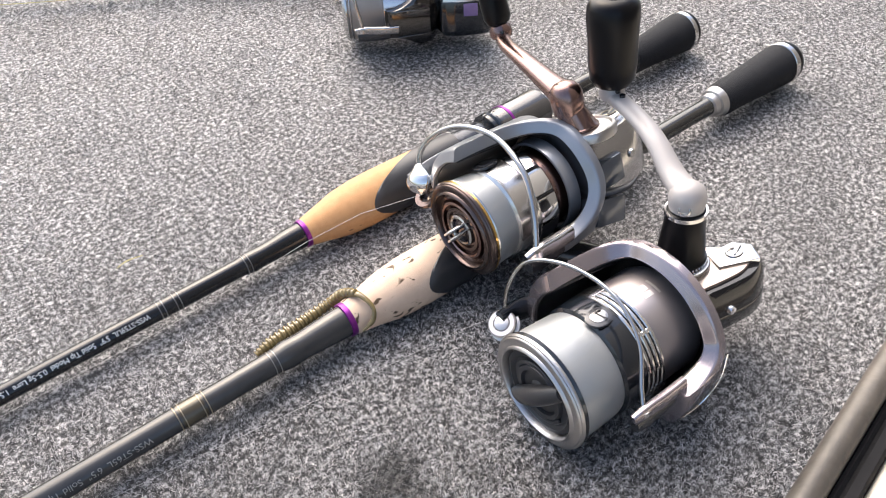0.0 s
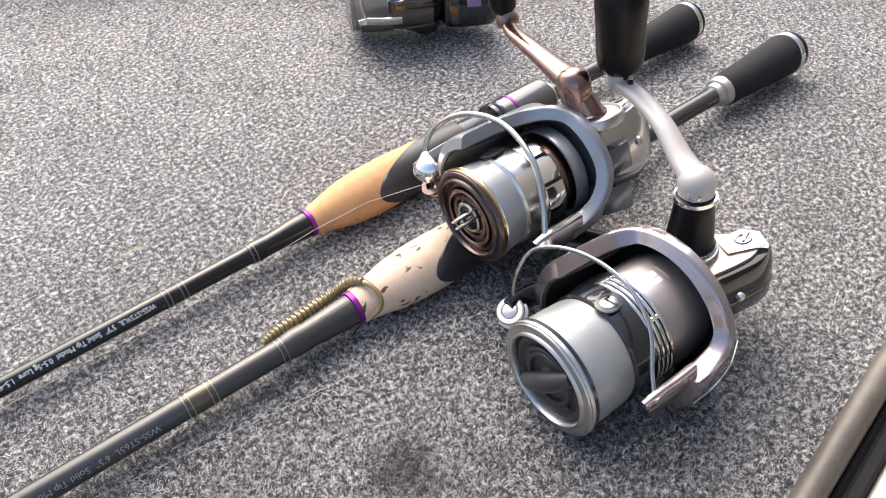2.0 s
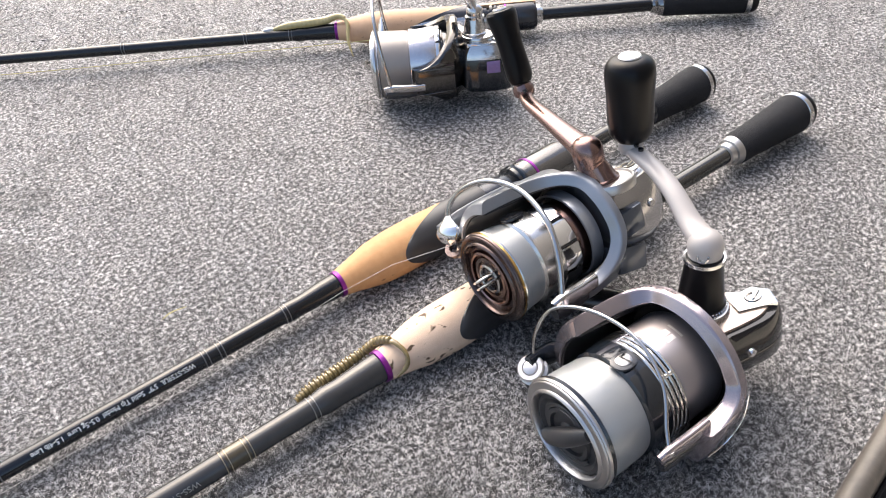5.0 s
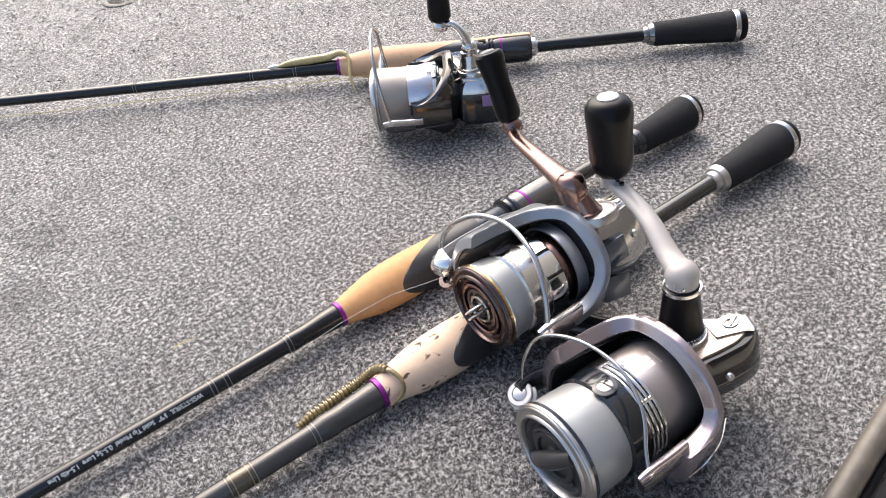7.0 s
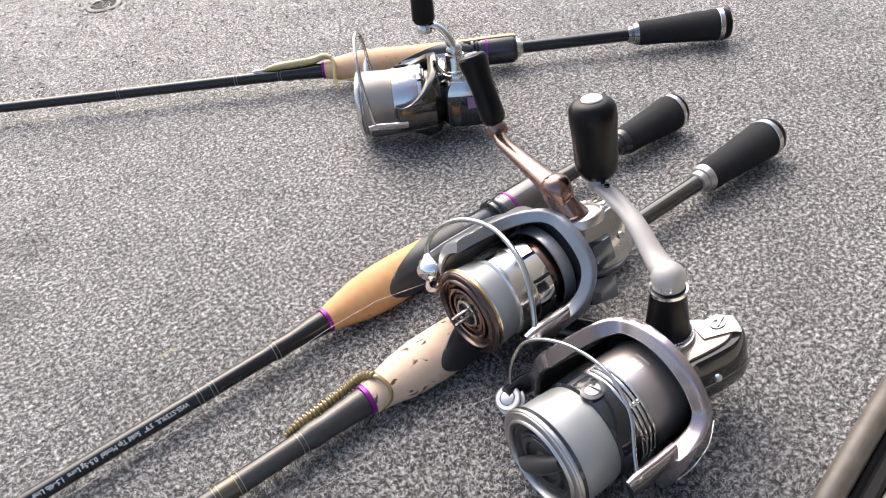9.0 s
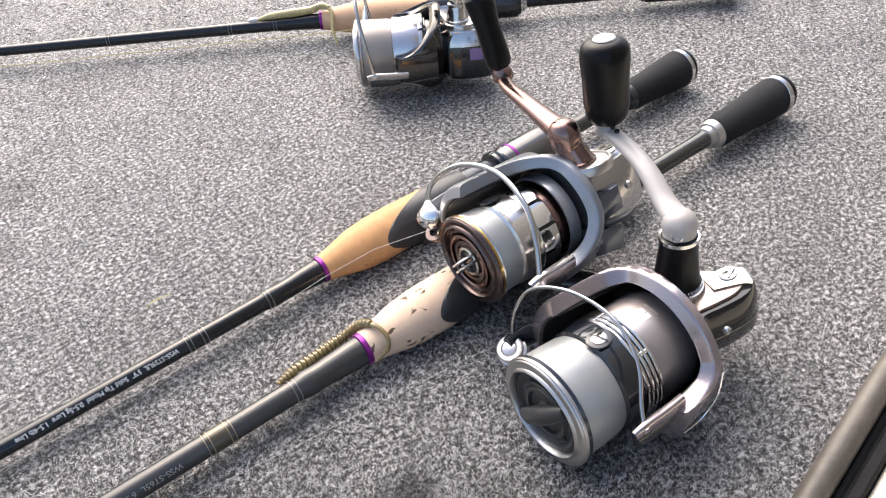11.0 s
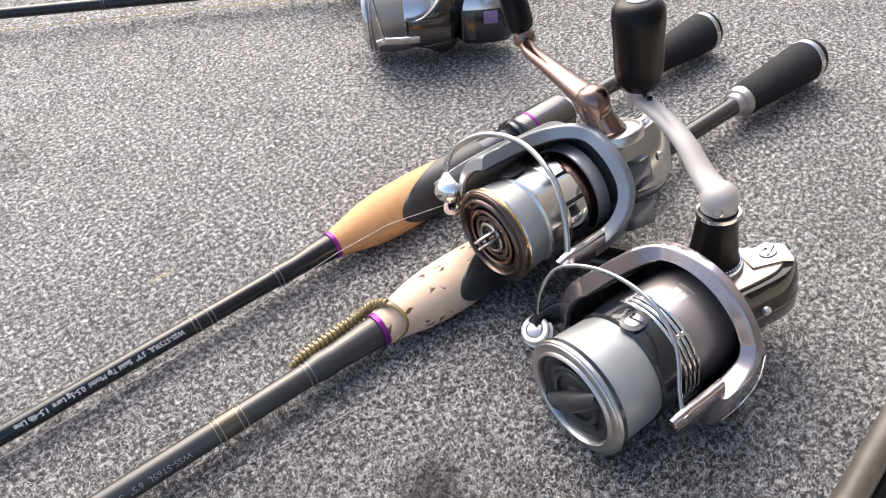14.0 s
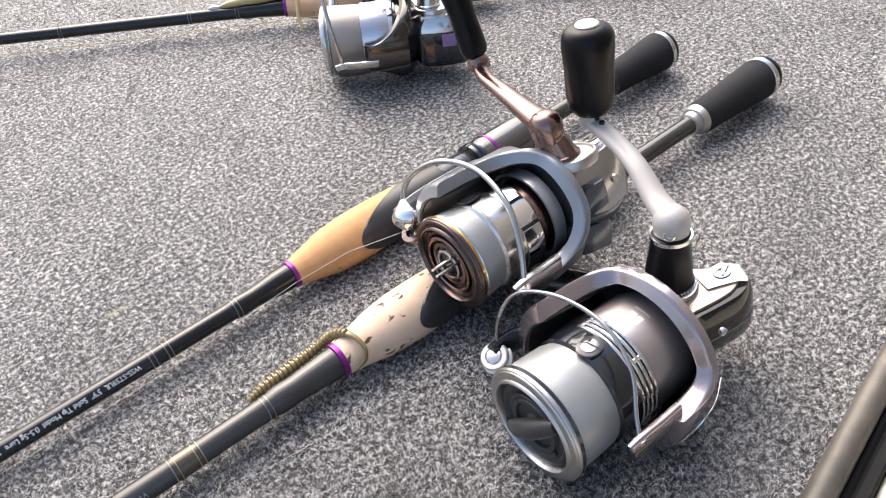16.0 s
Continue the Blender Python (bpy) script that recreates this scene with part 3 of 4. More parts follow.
    bm = slab([(0.0056 * squared(math.cos(a), 0.8), 0.0050 * math.sin(a) * (1 if math.sin(a) < 0 else 0.75)) for a in [2 * math.pi * q / 20 for q in range(20)]], 0, 0.0012, 0.0004)
    bm.transform(Matrix.Translation((cu, -D, 0)) @ Matrix.Rotation(radians(s["clip_turn"]), 4, "X") @ Matrix.Translation((0, 0, R * 0.985 - 0.0006)))
    clip = part("line_clip", bm, M["dark"], spool, "line clip on the spool skirt")
    bm = slab([(0.0036 * squared(math.cos(a), 0.8), 0.0033 * math.sin(a) * (1 if math.sin(a) < 0 else 0.7)) for a in [2 * math.pi * q / 16 for q in range(16)]], 0, 0.0015, 0.0003)
    bm.transform(Matrix.Translation((cu, -D, 0)) @ Matrix.Rotation(radians(s["clip_turn"]), 4, "X") @ Matrix.Translation((0, 0, R * 0.985 - 0.0006)))
    part("clip_button", bm, s["clip"], clip)
    # rear of the spool
    if s["style"] == "bar":
        nb = 4
        for q in range(nb):
            a = S + (E - S) * q / nb
            b = a + (E - S) / nb * 0.72
            part("skirt_ring", ringlathe([(a, R * 0.8), (a, R * 0.965), (a + 0.0004, R * 0.985), (b - 0.0004, R * 0.985), (b, R * 0.965), (b, R * 0.8)], 72, ax), M["steel"], spool)
        for q in range(3):
            for j in range(6):
                th = radians(60 * j + 12)
                p = Vector((S + (E - S) * (q + 0.86) / nb, -D + R * 0.955 * math.cos(th), R * 0.955 * math.sin(th)))
                part("skirt_bridge", rbox(0.0022, 0.0016, 0.0016, 0.0003, Matrix.Translation(p) @ Matrix.Rotation(th, 4, "X"), 1), M["chrome"], spool)
        turned("spool_core", [(S - 0.001, 0.01), (S - 0.001, R * 0.9), (E, R * 0.9), (E, 0.01)], M["black"], spool)
    else:
        nb = 11
        for q in range(nb):
            t0, t1 = 2 * math.pi * (q + 0.07) / nb, 2 * math.pi * (q + 0.93) / nb
            rings = []
            for u, rr in ((S, R * 0.90), (S, R * 0.985), (S + (E - S) * 0.45, R * 1.0), (E - 0.0008, R * 0.985), (E, R * 0.95), (E, R * 0.86)):
                rings.append([(u, -D + rr * math.cos(t0 + (t1 - t0) * i / 5), rr * math.sin(t0 + (t1 - t0) * i / 5)) for i in range(6)]
                             + [(u, -D + (R * 0.84) * math.cos(t1 + (t0 - t1) * i / 5), (R * 0.84) * math.sin(t1 + (t0 - t1) * i / 5)) for i in range(6)])
            part("skirt_panel", loft(rings), s["panel"], spool)
        turned("spool_core", [(S - 0.001, 0.01), (S - 0.001, R * 0.87), (E + 0.001, R * 0.87), (E + 0.001, 0.01)], M["black"], spool)
    # rotor, and behind it the handle side
    ub = s["back"]
    turned("rotor_hub", [(E - 0.001, 0.008), (E, R * s["hub"] * 0.97), (E + 0.002, R * s["hub"]), (ub - 0.006, R * s["hub"] * 1.0), (ub - 0.001, R * s["hub"] * 0.9), (ub, 0.01)], s["hubmat"], r, "smooth rotor hub")
    if s["style"] == "bar":
        for u0, u1, t0, t1 in ((E + 0.006, E + 0.0105, 92, 99), (E + 0.006, E + 0.0105, 101, 107), (E + 0.0125, E + 0.0135, 90, 109)):
            rr = R * s["hub"] + 0.00008
            bm = loft([[(u, -D + q * math.cos(radians(t)), q * math.sin(radians(t))) for u, q in ((u0, rr), (u1, rr), (u1, rr - 0.0004), (u0, rr - 0.0004))] for t in np.linspace(t0, t1, 5)])
            part("hub_mark", bm, M["alu"], r, "faint pale marking bar")
    rot = part("rotor", moved(rotor_shell(s["arms"], s["top"], ub, s["ro"], s["ri"], s["turn"], s["d0"], s["d1"], s["arm_out"]), ax), s["rotor"], r, s["rotor_label"])
    part("rotor_lining", moved(rotor_lining(s["arms"], s["top"], ub, s["ri"], s["turn"], s["d0"], s["d1"], s["arm_out"]), ax), M["lining"] if s["style"] == "bar" else M["well"], rot, "inside of the rotor")
    if s["style"] != "bar":
        rr = s["ri"]
        part("rotor_ridge", ringlathe([(E + 0.007, rr * 0.74), (E + 0.006, rr * 0.75), (E + 0.006, rr * 0.79), (E + 0.007, rr * 0.80), (E + 0.012, rr * 0.80), (E + 0.012, rr * 0.74)], 64, ax), s["rotor"], rot, "inner ridge of the rotor")
    if s["style"] == "bar":
        bead = [(u, 0.0372 * math.cos(radians(a)), 0.0372 * math.sin(radians(a))) for u, a in ((0.0600, 168), (0.0565, 184), (0.0500, 198), (0.0410, 202))]
        part("edge_bead", moved(sweep(spline(bead, 8), 0.00035, 8), ax), M["chrome"], rot, "fine bright edge on the rotor arm")
    # bail: wire over the spool, its two arms and the line roller
    (ra, rb_) = s["roller"], s["pivot"]
    A, B = Vector(ra) + ax, Vector(rb_) + ax
    out = (A - ax).copy()
    out.x = 0
    out.normalize()
    basep = Vector((s["arms"][0] + 0.012, -D + out.y * s["ro"], out.z * s["ro"]))
    part("bail_arm", sweep(spline([basep, basep.lerp(A, 0.5) + out * 0.003, A + out * 0.0015]), [0.0052, 0.0060, 0.0056], 14, 0.5, out), s["bailarm"], rot, "bail arm carrying the line roller")
    if not s.get("spoon"):
        part("line_roller", ob_roller(A, Vector(s["cap_dir"]).normalized()), M["alu"], rot, "satin metal line roller")
    if s.get("spoon"):
        cd = Vector(s["cap_dir"]).normalized()
        w0 = Vector(s["wire"][0]) + ax
        part("bail_cap", sweep(spline([A.lerp(w0, 0.9) + cd * 0.001, A.lerp(w0, 0.5) + cd * 0.003, A.lerp(w0, 0.12) + cd * 0.0045, A + (A - w0) * 0.2 + cd * 0.004]), [0.0018, 0.0030, 0.0048, 0.0062, 0.0066, 0.0062, 0.0046, 0.0008], 20, 0.4, cd), M["chrome"], rot, "bright spoon-shaped bail cap")
        bm = ringlathe([(-0.0034, 0.004), (-0.0034, 0.0064), (-0.0022, 0.0069), (-0.001, 0.0064), (-0.001, 0.004)], 32)
        bm.transform(Matrix.Translation(A) @ cd.to_track_quat("X", "Z").to_matrix().to_4x4())
        part("roller_ring", bm, M["brown"], rot, "brown ring under the roller")
    out2 = (B - ax).copy()
    out2.x = 0
    out2.normalize()
    side = Vector((1, 0, 0)).cross(out2)
    pw = s["pivot_w"]
    lever = [B + Vector((s["lever"], 0, 0)) + side * 0.0012 - out2 * 0.0012, B + Vector((s["lever"] * 0.5, 0, 0)) + side * 0.001 - out2 * 0.0006, B + Vector((0.001, 0, 0)), B + Vector((-0.0045, 0, 0)) + side * 0.0012 - out2 * 0.0006]
    part("bail_pivot", sweep(spline(lever, 6), [0.0033 * pw, 0.0033 * pw, 0.0031 * pw, 0.0026 * pw], 20, 0.62, out2, True, 0.55), s["pivotmat"], rot, "bail pivot lever")
    # underside of the lever; the shade there is put into its dark colour
    foot_pts = [B + Vector((s["lever"] * f, 0, 0)) - out2 * 0.0015 + side * 0.0052 for f in (-0.16, 0.1, 0.5, 0.75)]
    part("lever_foot", sweep(spline(foot_pts, 5), [0.0034 * pw, 0.0040 * pw, 0.0036 * pw, 0.0026 * pw], 16, 0.7, out2, True, 0.6), M["dark"], rot, "underside of the bail lever, its shade put into a dark colour")
    pts = [A - Vector(s["cap_dir"]).normalized() * 0.004] + [Vector(p) + ax for p in s["wire"]] + [B]
    part("bail_wire", sweep(spline(pts, 10), s["wire_r"], 12), M["wire"], rot, "polished steel bail wire")
    part("wire_collar", lathe([(-0.0012, s["wire_r"] * 0.8), (-0.0012, s["wire_r"] * 2.1), (0.0012, s["wire_r"] * 2.1), (0.0012, s["wire_r"] * 0.8)], 20, B, "z"), M["steel"], rot)
    # body
    H = Vector(s["crank"])              # foot of the crank on the body
    hz = H.z
    body = part("body", housing([(x, y - D) for x, y in s["outline"]], s["levels"], 6 if s["style"] == "bar" else 2), s["body"], r, s["body_label"])
    top = s["levels"][-1][0]
    part("side_plate", housing([(H.x + (x - H.x) * 0.80, y * 0.80 - D) for x, y in s["outline"]], ((top - 0.002, 1.0), (top + 0.0007, 1.0), (top + 0.0012, 0.97)), 6), s["plate"], body, s["plate_label"])
    badge = part("badge", slab([(x, y - D) for x, y in s["badge"]], top - 0.001, top + 0.0022, 0.0005), M["chrome"], body, "raised bright badge")
    bx, by = (sum(p[i] for p in s["badge"]) / len(s["badge"]) for i in (0, 1))
    bz = top + 0.0023
    part("badge_mark", sweep([(bx + 0.0034 * math.cos(a), by - D + 0.0026 * math.sin(a), bz) for a in np.linspace(0.9, 5.6, 14)], 0.0006, 6), M["dchrome"], badge)
    part("badge_mark", sweep([(bx - 0.001, by - D - 0.001, bz), (bx + 0.0052, by - D + 0.0014, bz)], 0.0006, 6), M["dchrome"], badge)
    if s.get("seam"):
        part("lower_cover", housing([(x, y - D) for x, y in s["outline"]], [(s["levels"][0][0] - 0.0005, 0.85), (s["levels"][0][0] + 0.003, 1.02), (s["seam"] - 0.0006, 1.02), (s["seam"], 1.008)], 6), M["black"], body, "black lower half of the housing")
    if s.get("sticker"):
        part("sticker", rbox(0.009, 0.0012, 0.008, 0.0004, Matrix.Translation(s["sticker"])), M["lilac"], body, "lilac printed sticker")
    if s.get("block"):
        part("trip_block", rbox(0.017, 0.012, 0.012, 0.0016, Matrix.Translation(s["block"]) @ Matrix.Rotation(radians(12), 4, "Y")), s["tailmat"], body, "angular block behind the rotor")
        bx, by, bz = s["cheek"]
        part("cheek_block", slab([(bx - 0.008, by + 0.008), (bx + 0.004, by + 0.009), (bx + 0.009, by), (bx + 0.006, by - 0.007), (bx - 0.007, by - 0.008)], bz - 0.012, bz, 0.0012), s["tailmat"], body, "blue-grey bevelled cheek")
        part("trip_lever", sweep(spline([(bx - 0.011, by + 0.002, bz - 0.011), (bx - 0.008, by - 0.007, bz - 0.013), (bx, by - 0.012, bz - 0.013), (bx + 0.008, by - 0.0115, bz - 0.012)]), [0.0022, 0.0026, 0.0020, 0.0006], 12, 0.6), M["satin"], body, "dark curved lever")
    scr = Vector(s["screw"])
    part("screw", lathe([(0.0, 0.0004), (0.0, 0.0016), (0.0008, 0.0021), (0.003, 0.0021), (0.003, 0.0004)], 20, scr, "y"), M["chrome"], body)
    # stem and foot
    fx = s["foot"]
    rings = []
    for q in range(11):
        f = q / 10
        c = Vector((s["stem"] + (fx - s["stem"]) * smooth01(f), -D + 0.012 + (D - 0.012 - 0.0135) * f, 0))
        wx, wz = 0.0105 - 0.003 * math.sin(math.pi * f), 0.0075 - 0.003 * f
        rings.append([(c.x + wx * math.cos(a), c.y, wz * math.sin(a)) for a in [2 * math.pi * i / 20 for i in range(20)]])
    stem = part("stem", loft(rings), s["stemmat"], r, s["stem_label"])
    rings = []
    for q in range(13):
        f = -1 + q / 6
        hw, hh = 0.0062 * (1 - 0.45 * abs(f) ** 3), 0.0026 * (1 - 0.6 * abs(f) ** 2)
        rings.append([(fx + f * 0.030, -0.0125 + hh * math.cos(a), hw * math.sin(a)) for a in [2 * math.pi * i / 14 for i in range(14)]])
    part("foot", loft(rings), s["stemmat"], r, "reel foot in the rod's seat")
    # crank: boss, joint, arm and knob
    J, K = Vector(s["joint"]), Vector(s["knob_foot"])
    cr = part("crank_base", lathe([(hz - 0.003, 0.003), (hz - 0.003, s["boss"] * 1.22 * s["flare"]), (hz, s["boss"] * 1.26 * s["flare"]), (hz + 0.0012, s["boss"] * 1.2 * s["flare"]), (hz + 0.0014, s["boss"] * 1.1 * s["flare"]), (hz + 0.0006, s["boss"] * 1.04 * s["flare"]), (hz + 0.0012, s["boss"] * 0.9)], 40, (H.x + 0.002 * (s["flare"] > 1), H.y - 0.002 * (s["flare"] > 1), 0), "z"), s["bossring"], r, "ring round the crank's foot")
    if s["style"] == "bar":
        for q in range(44):
            a = 2 * math.pi * q / 44
            for k, row in enumerate((0.0012, 0.0026)):
                part("bead", rbox(0.0012, 0.0009, 0.0011, 0.0003, Matrix.Translation((H.x + s["boss"] * 1.085 * math.cos(a + 0.07 * k), H.y + s["boss"] * 1.085 * math.sin(a + 0.07 * k), hz + row)) @ Matrix.Rotation(a, 4, "Z"), 1), M["chrome"], cr)
    b0, jr = s["boss"], s["joint_r"]
    tilt = Vector((J.x - H.x, J.y - H.y, J.z - hz))
    prof = [(0.0, b0 * 0.9), (0.0, b0 * 1.06), (0.10, b0 * 1.08), (0.14, b0 * 1.0), (0.5, b0 * 0.90), (0.82, b0 * 0.80), (0.86, b0 * 0.84), (0.92, b0 * 0.84), (0.94, b0 * 0.72), (1.0, b0 * 0.70)]
    rings = []
    for f, rr in prof:
        c = Vector((H.x, H.y, hz + 0.001)) + tilt * f
        rings.append([c + Vector((rr * math.cos(2 * math.pi * i / 40), rr * math.sin(2 * math.pi * i / 40), 0)) for i in range(40)])
    sh = part("crank_shank", loft(rings), s["shank"], r, s["shank_label"])
    cc = Vector((H.x, H.y, hz + 0.001)) + tilt * 0.9
    part("shank_ring", ringlathe([(-0.0008, b0 * 0.6), (-0.0008, b0 * 0.87), (0.0008, b0 * 0.87), (0.0008, b0 * 0.6)], 40, cc, "z"), M["steel"] if s["style"] == "bar" else s["armmat"], sh)
    # joint: rounded knuckle
    part("crank_joint", lathe([(-jr * 1.05, jr * 0.6), (-jr * 1.0, jr * 0.86), (-jr * 0.35, jr * 0.97), (jr * 0.1, jr), (jr * 0.5, jr * 0.88), (jr * 0.8, jr * 0.58), (jr * 0.92, jr * 0.2)], 40, J + Vector((0, 0, jr * 0.6)), "z"), s["armmat"], r, s["arm_label"])
    Jc = J + Vector((0, 0, b0 * 0.6))
    mids = [Jc + Vector(p) for p in s["arm_mid"]]
    if s["style"] == "bar":
        sd = Vector((-0.80, -0.52, 0.28)).normalized()
        bm = lathe([(-0.002, 0.0005), (-0.002, 0.0024), (0.0004, 0.0024), (0.0007, 0.0018), (0.0001, 0.0014), (0.0001, 0.0003)], 24)
        bm.transform(Matrix.Translation(J + Vector((0, 0, jr * 0.1)) + sd * jr * 0.95) @ sd.to_track_quat("X", "Z").to_matrix().to_4x4())
        part("joint_screw", bm, M["steel"], r, "recessed steel screw")
    end = K + Vector((0, 0, -0.004))
    part("crank_arm", sweep(spline([Jc] + mids + [end], 8), s["arm_r"], 18, 0.72), s["armmat"], r, s["arm_label"])
    for q in (0.10, 0.19):
        hp = end.lerp(mids[-1], q * 2.2)
        part("arm_hole", lathe([(0.001, 0.0003), (0.001, 0.0012), (-0.001, 0.0012), (-0.001, 0.0003)][::-1], 14, hp + Vector((0, 0, s["arm_r"][-2] * 0.72)), "z"), M["black"], r)
    part("pin_housing", lathe([(-0.0058, 0.003), (-0.0055, 0.0048), (-0.004, 0.0054), (-0.0015, 0.0052), (0.0005, 0.0040), (0.0008, 0.002)], 28, K, "z"), s["armmat"], r)
    kl, kr = s["knob_len"], s["knob_r"]
    # handle knob: barrel a little waisted, flattened on two sides, tilted like its pin
    rings = []
    prof = s["knob_prof"]
    ktilt = Vector(s["knob_tilt"])
    for f, rr in prof:
        c = K + Vector((0, 0, 0.0005)) + ktilt * f + Vector((0, 0, kl * f))
        rings.append([c + Vector((kr * rr * math.cos(2 * math.pi * i / 40), kr * rr * s["knob_flat"] * math.sin(2 * math.pi * i / 40), 0)) for i in range(40)])
    kb = part("handle_knob", loft(rings), s["knobmat"], r, "black rubber handle knob")
    part("knob_cap", lathe([(-0.0012, 0.0005), (-0.0012, kr * 0.46), (0.0004, kr * 0.47), (0.0009, kr * 0.42), (0.0011, kr * 0.1)], 32, K + ktilt + Vector((0, 0, kl + 0.0004)), "z"), s["cap"], kb, "metal cap set in the knob's end")
    return r


def ob_roller(A, out):
    """Round cap and roller at the bail's end, its axis pointing outwards from the spool."""
    q = out.to_track_quat("X", "Z").to_matrix().to_4x4()
    bm = lathe([(-0.0050, 0.001), (-0.0050, 0.0058), (-0.0042, 0.0066), (-0.0030, 0.0066), (-0.0024, 0.0052), (-0.0008, 0.0052), (-0.0004, 0.0060), (0.0006, 0.0060), (0.0012, 0.0054), (0.0012, 0.0036), (0.0006, 0.0034), (0.0014, 0.0030), (0.0017, 0.0022), (0.0018, 0.0004)], 40)
    bm.transform(Matrix.Translation(A) @ q)
    return bm


BARREL = [(0.0, 0.45), (0.02, 0.72), (0.10, 0.90), (0.25, 0.96), (0.55, 0.97), (0.78, 1.03), (0.9, 1.0), (0.96, 0.86), (0.99, 0.68), (1.0, 0.50)]
PADDLE = [(0.0, 0.5), (0.02, 0.75), (0.10, 0.92), (0.3, 0.9), (0.55, 0.86), (0.75, 0.96), (0.9, 1.06), (0.96, 1.04), (0.99, 0.9), (1.0, 0.6)]

ROD_B = pose(0.0, 0.002, 0.0115, 0, -0.5, 0.9)
ROD_A = pose(0.014, 0.0625, 0.0108, 0, -0.6, 1.6)
ROD_C = pose(0.163, 0.3105, 0.0145, 0, 0, -34.2)

a = rod(ROD_A, "black graphite spinning rod with orange cork grip", dict(
    blank=M["blank"], blank_label="gloss black tapered blank", ring=0.3, front_r=0.0070, blank_r=0.0043, reach=0.60, tip_f=0.62, wraps=((-0.0305, M["silver_ink"]), (-0.0655, M["silver_ink"]), (-0.073, M["silver_ink"]), (-0.168, M["silver_ink"])),
    cork=M["cork_a"], cork_label="smooth orange-tan cork grip", cork_len=0.0945, cork_r=0.0128, lap=(0.034, 0.088), lap_turn=radians(20),
    collar=M["dark"], seat=(0.095, 0.119, 0.131, 0.158), nut=M["nut"], grip=(0.232, 0.287)))
printed(a, "WSS-ST59UL  5'9\"  Solid Tip Model  0.5-5g Lure  1.5-4lb Line", -0.079, 0.0745, 0.0034, 0.00432, 50, M["white"])
b = rod(ROD_B, "grey graphite spinning rod with pale pitted cork grip", dict(
    blank=M["blank_grey"], blank_label="satin dark grey tapered blank", ring=0.5, front_r=0.0078, blank_r=0.0052, reach=0.45, tip_f=0.74, bands=((-0.0765, -0.0665, M["tan_band"]),), wraps=((-0.035, M["silver_ink"]), (-0.0665, M["tan_ink"]), (-0.0765, M["tan_ink"])),
    cork=M["cork_b"], cork_label="pale cork grip with dark pits", cork_len=0.095, cork_r=0.0128, lap=(0.036, 0.085), lap_turn=radians(20),
    seat=(0.095, 0.125, 0.140, 0.172), nut=M["dark"], grip=(0.249, 0.315)))
printed(b, "WSS-ST65L  6'5\"  Solid Tip Model", -0.089, 0.050, 0.0036, 0.00518, 62, M["grey_ink"])
c = rod(ROD_C, "black graphite spinning rod with cork grip lying apart", dict(
    blank=M["blank"], blank_label="gloss black tapered blank", ring=0.3, front_r=0.0070, blank_r=0.0047, reach=0.75, tip_f=0.55, wraps=((-0.035, M["silver_ink"]), (-0.07, M["silver_ink"]), (-0.165, M["silver_ink"])),
    cork=M["cork_c"], cork_label="smooth tan cork grip", seat_strip=M["cork_c"], cork_len=0.1125, cork_r=0.0122, lap=(0.052, 0.112), lap_turn=radians(-15),
    seat=(0.113, 0.120, 0.131, 0.155), fore=M["dark"], nut=M["dark"], rear=M["blank"], collar=M["dchrome"], grip=(0.252, 0.325)))

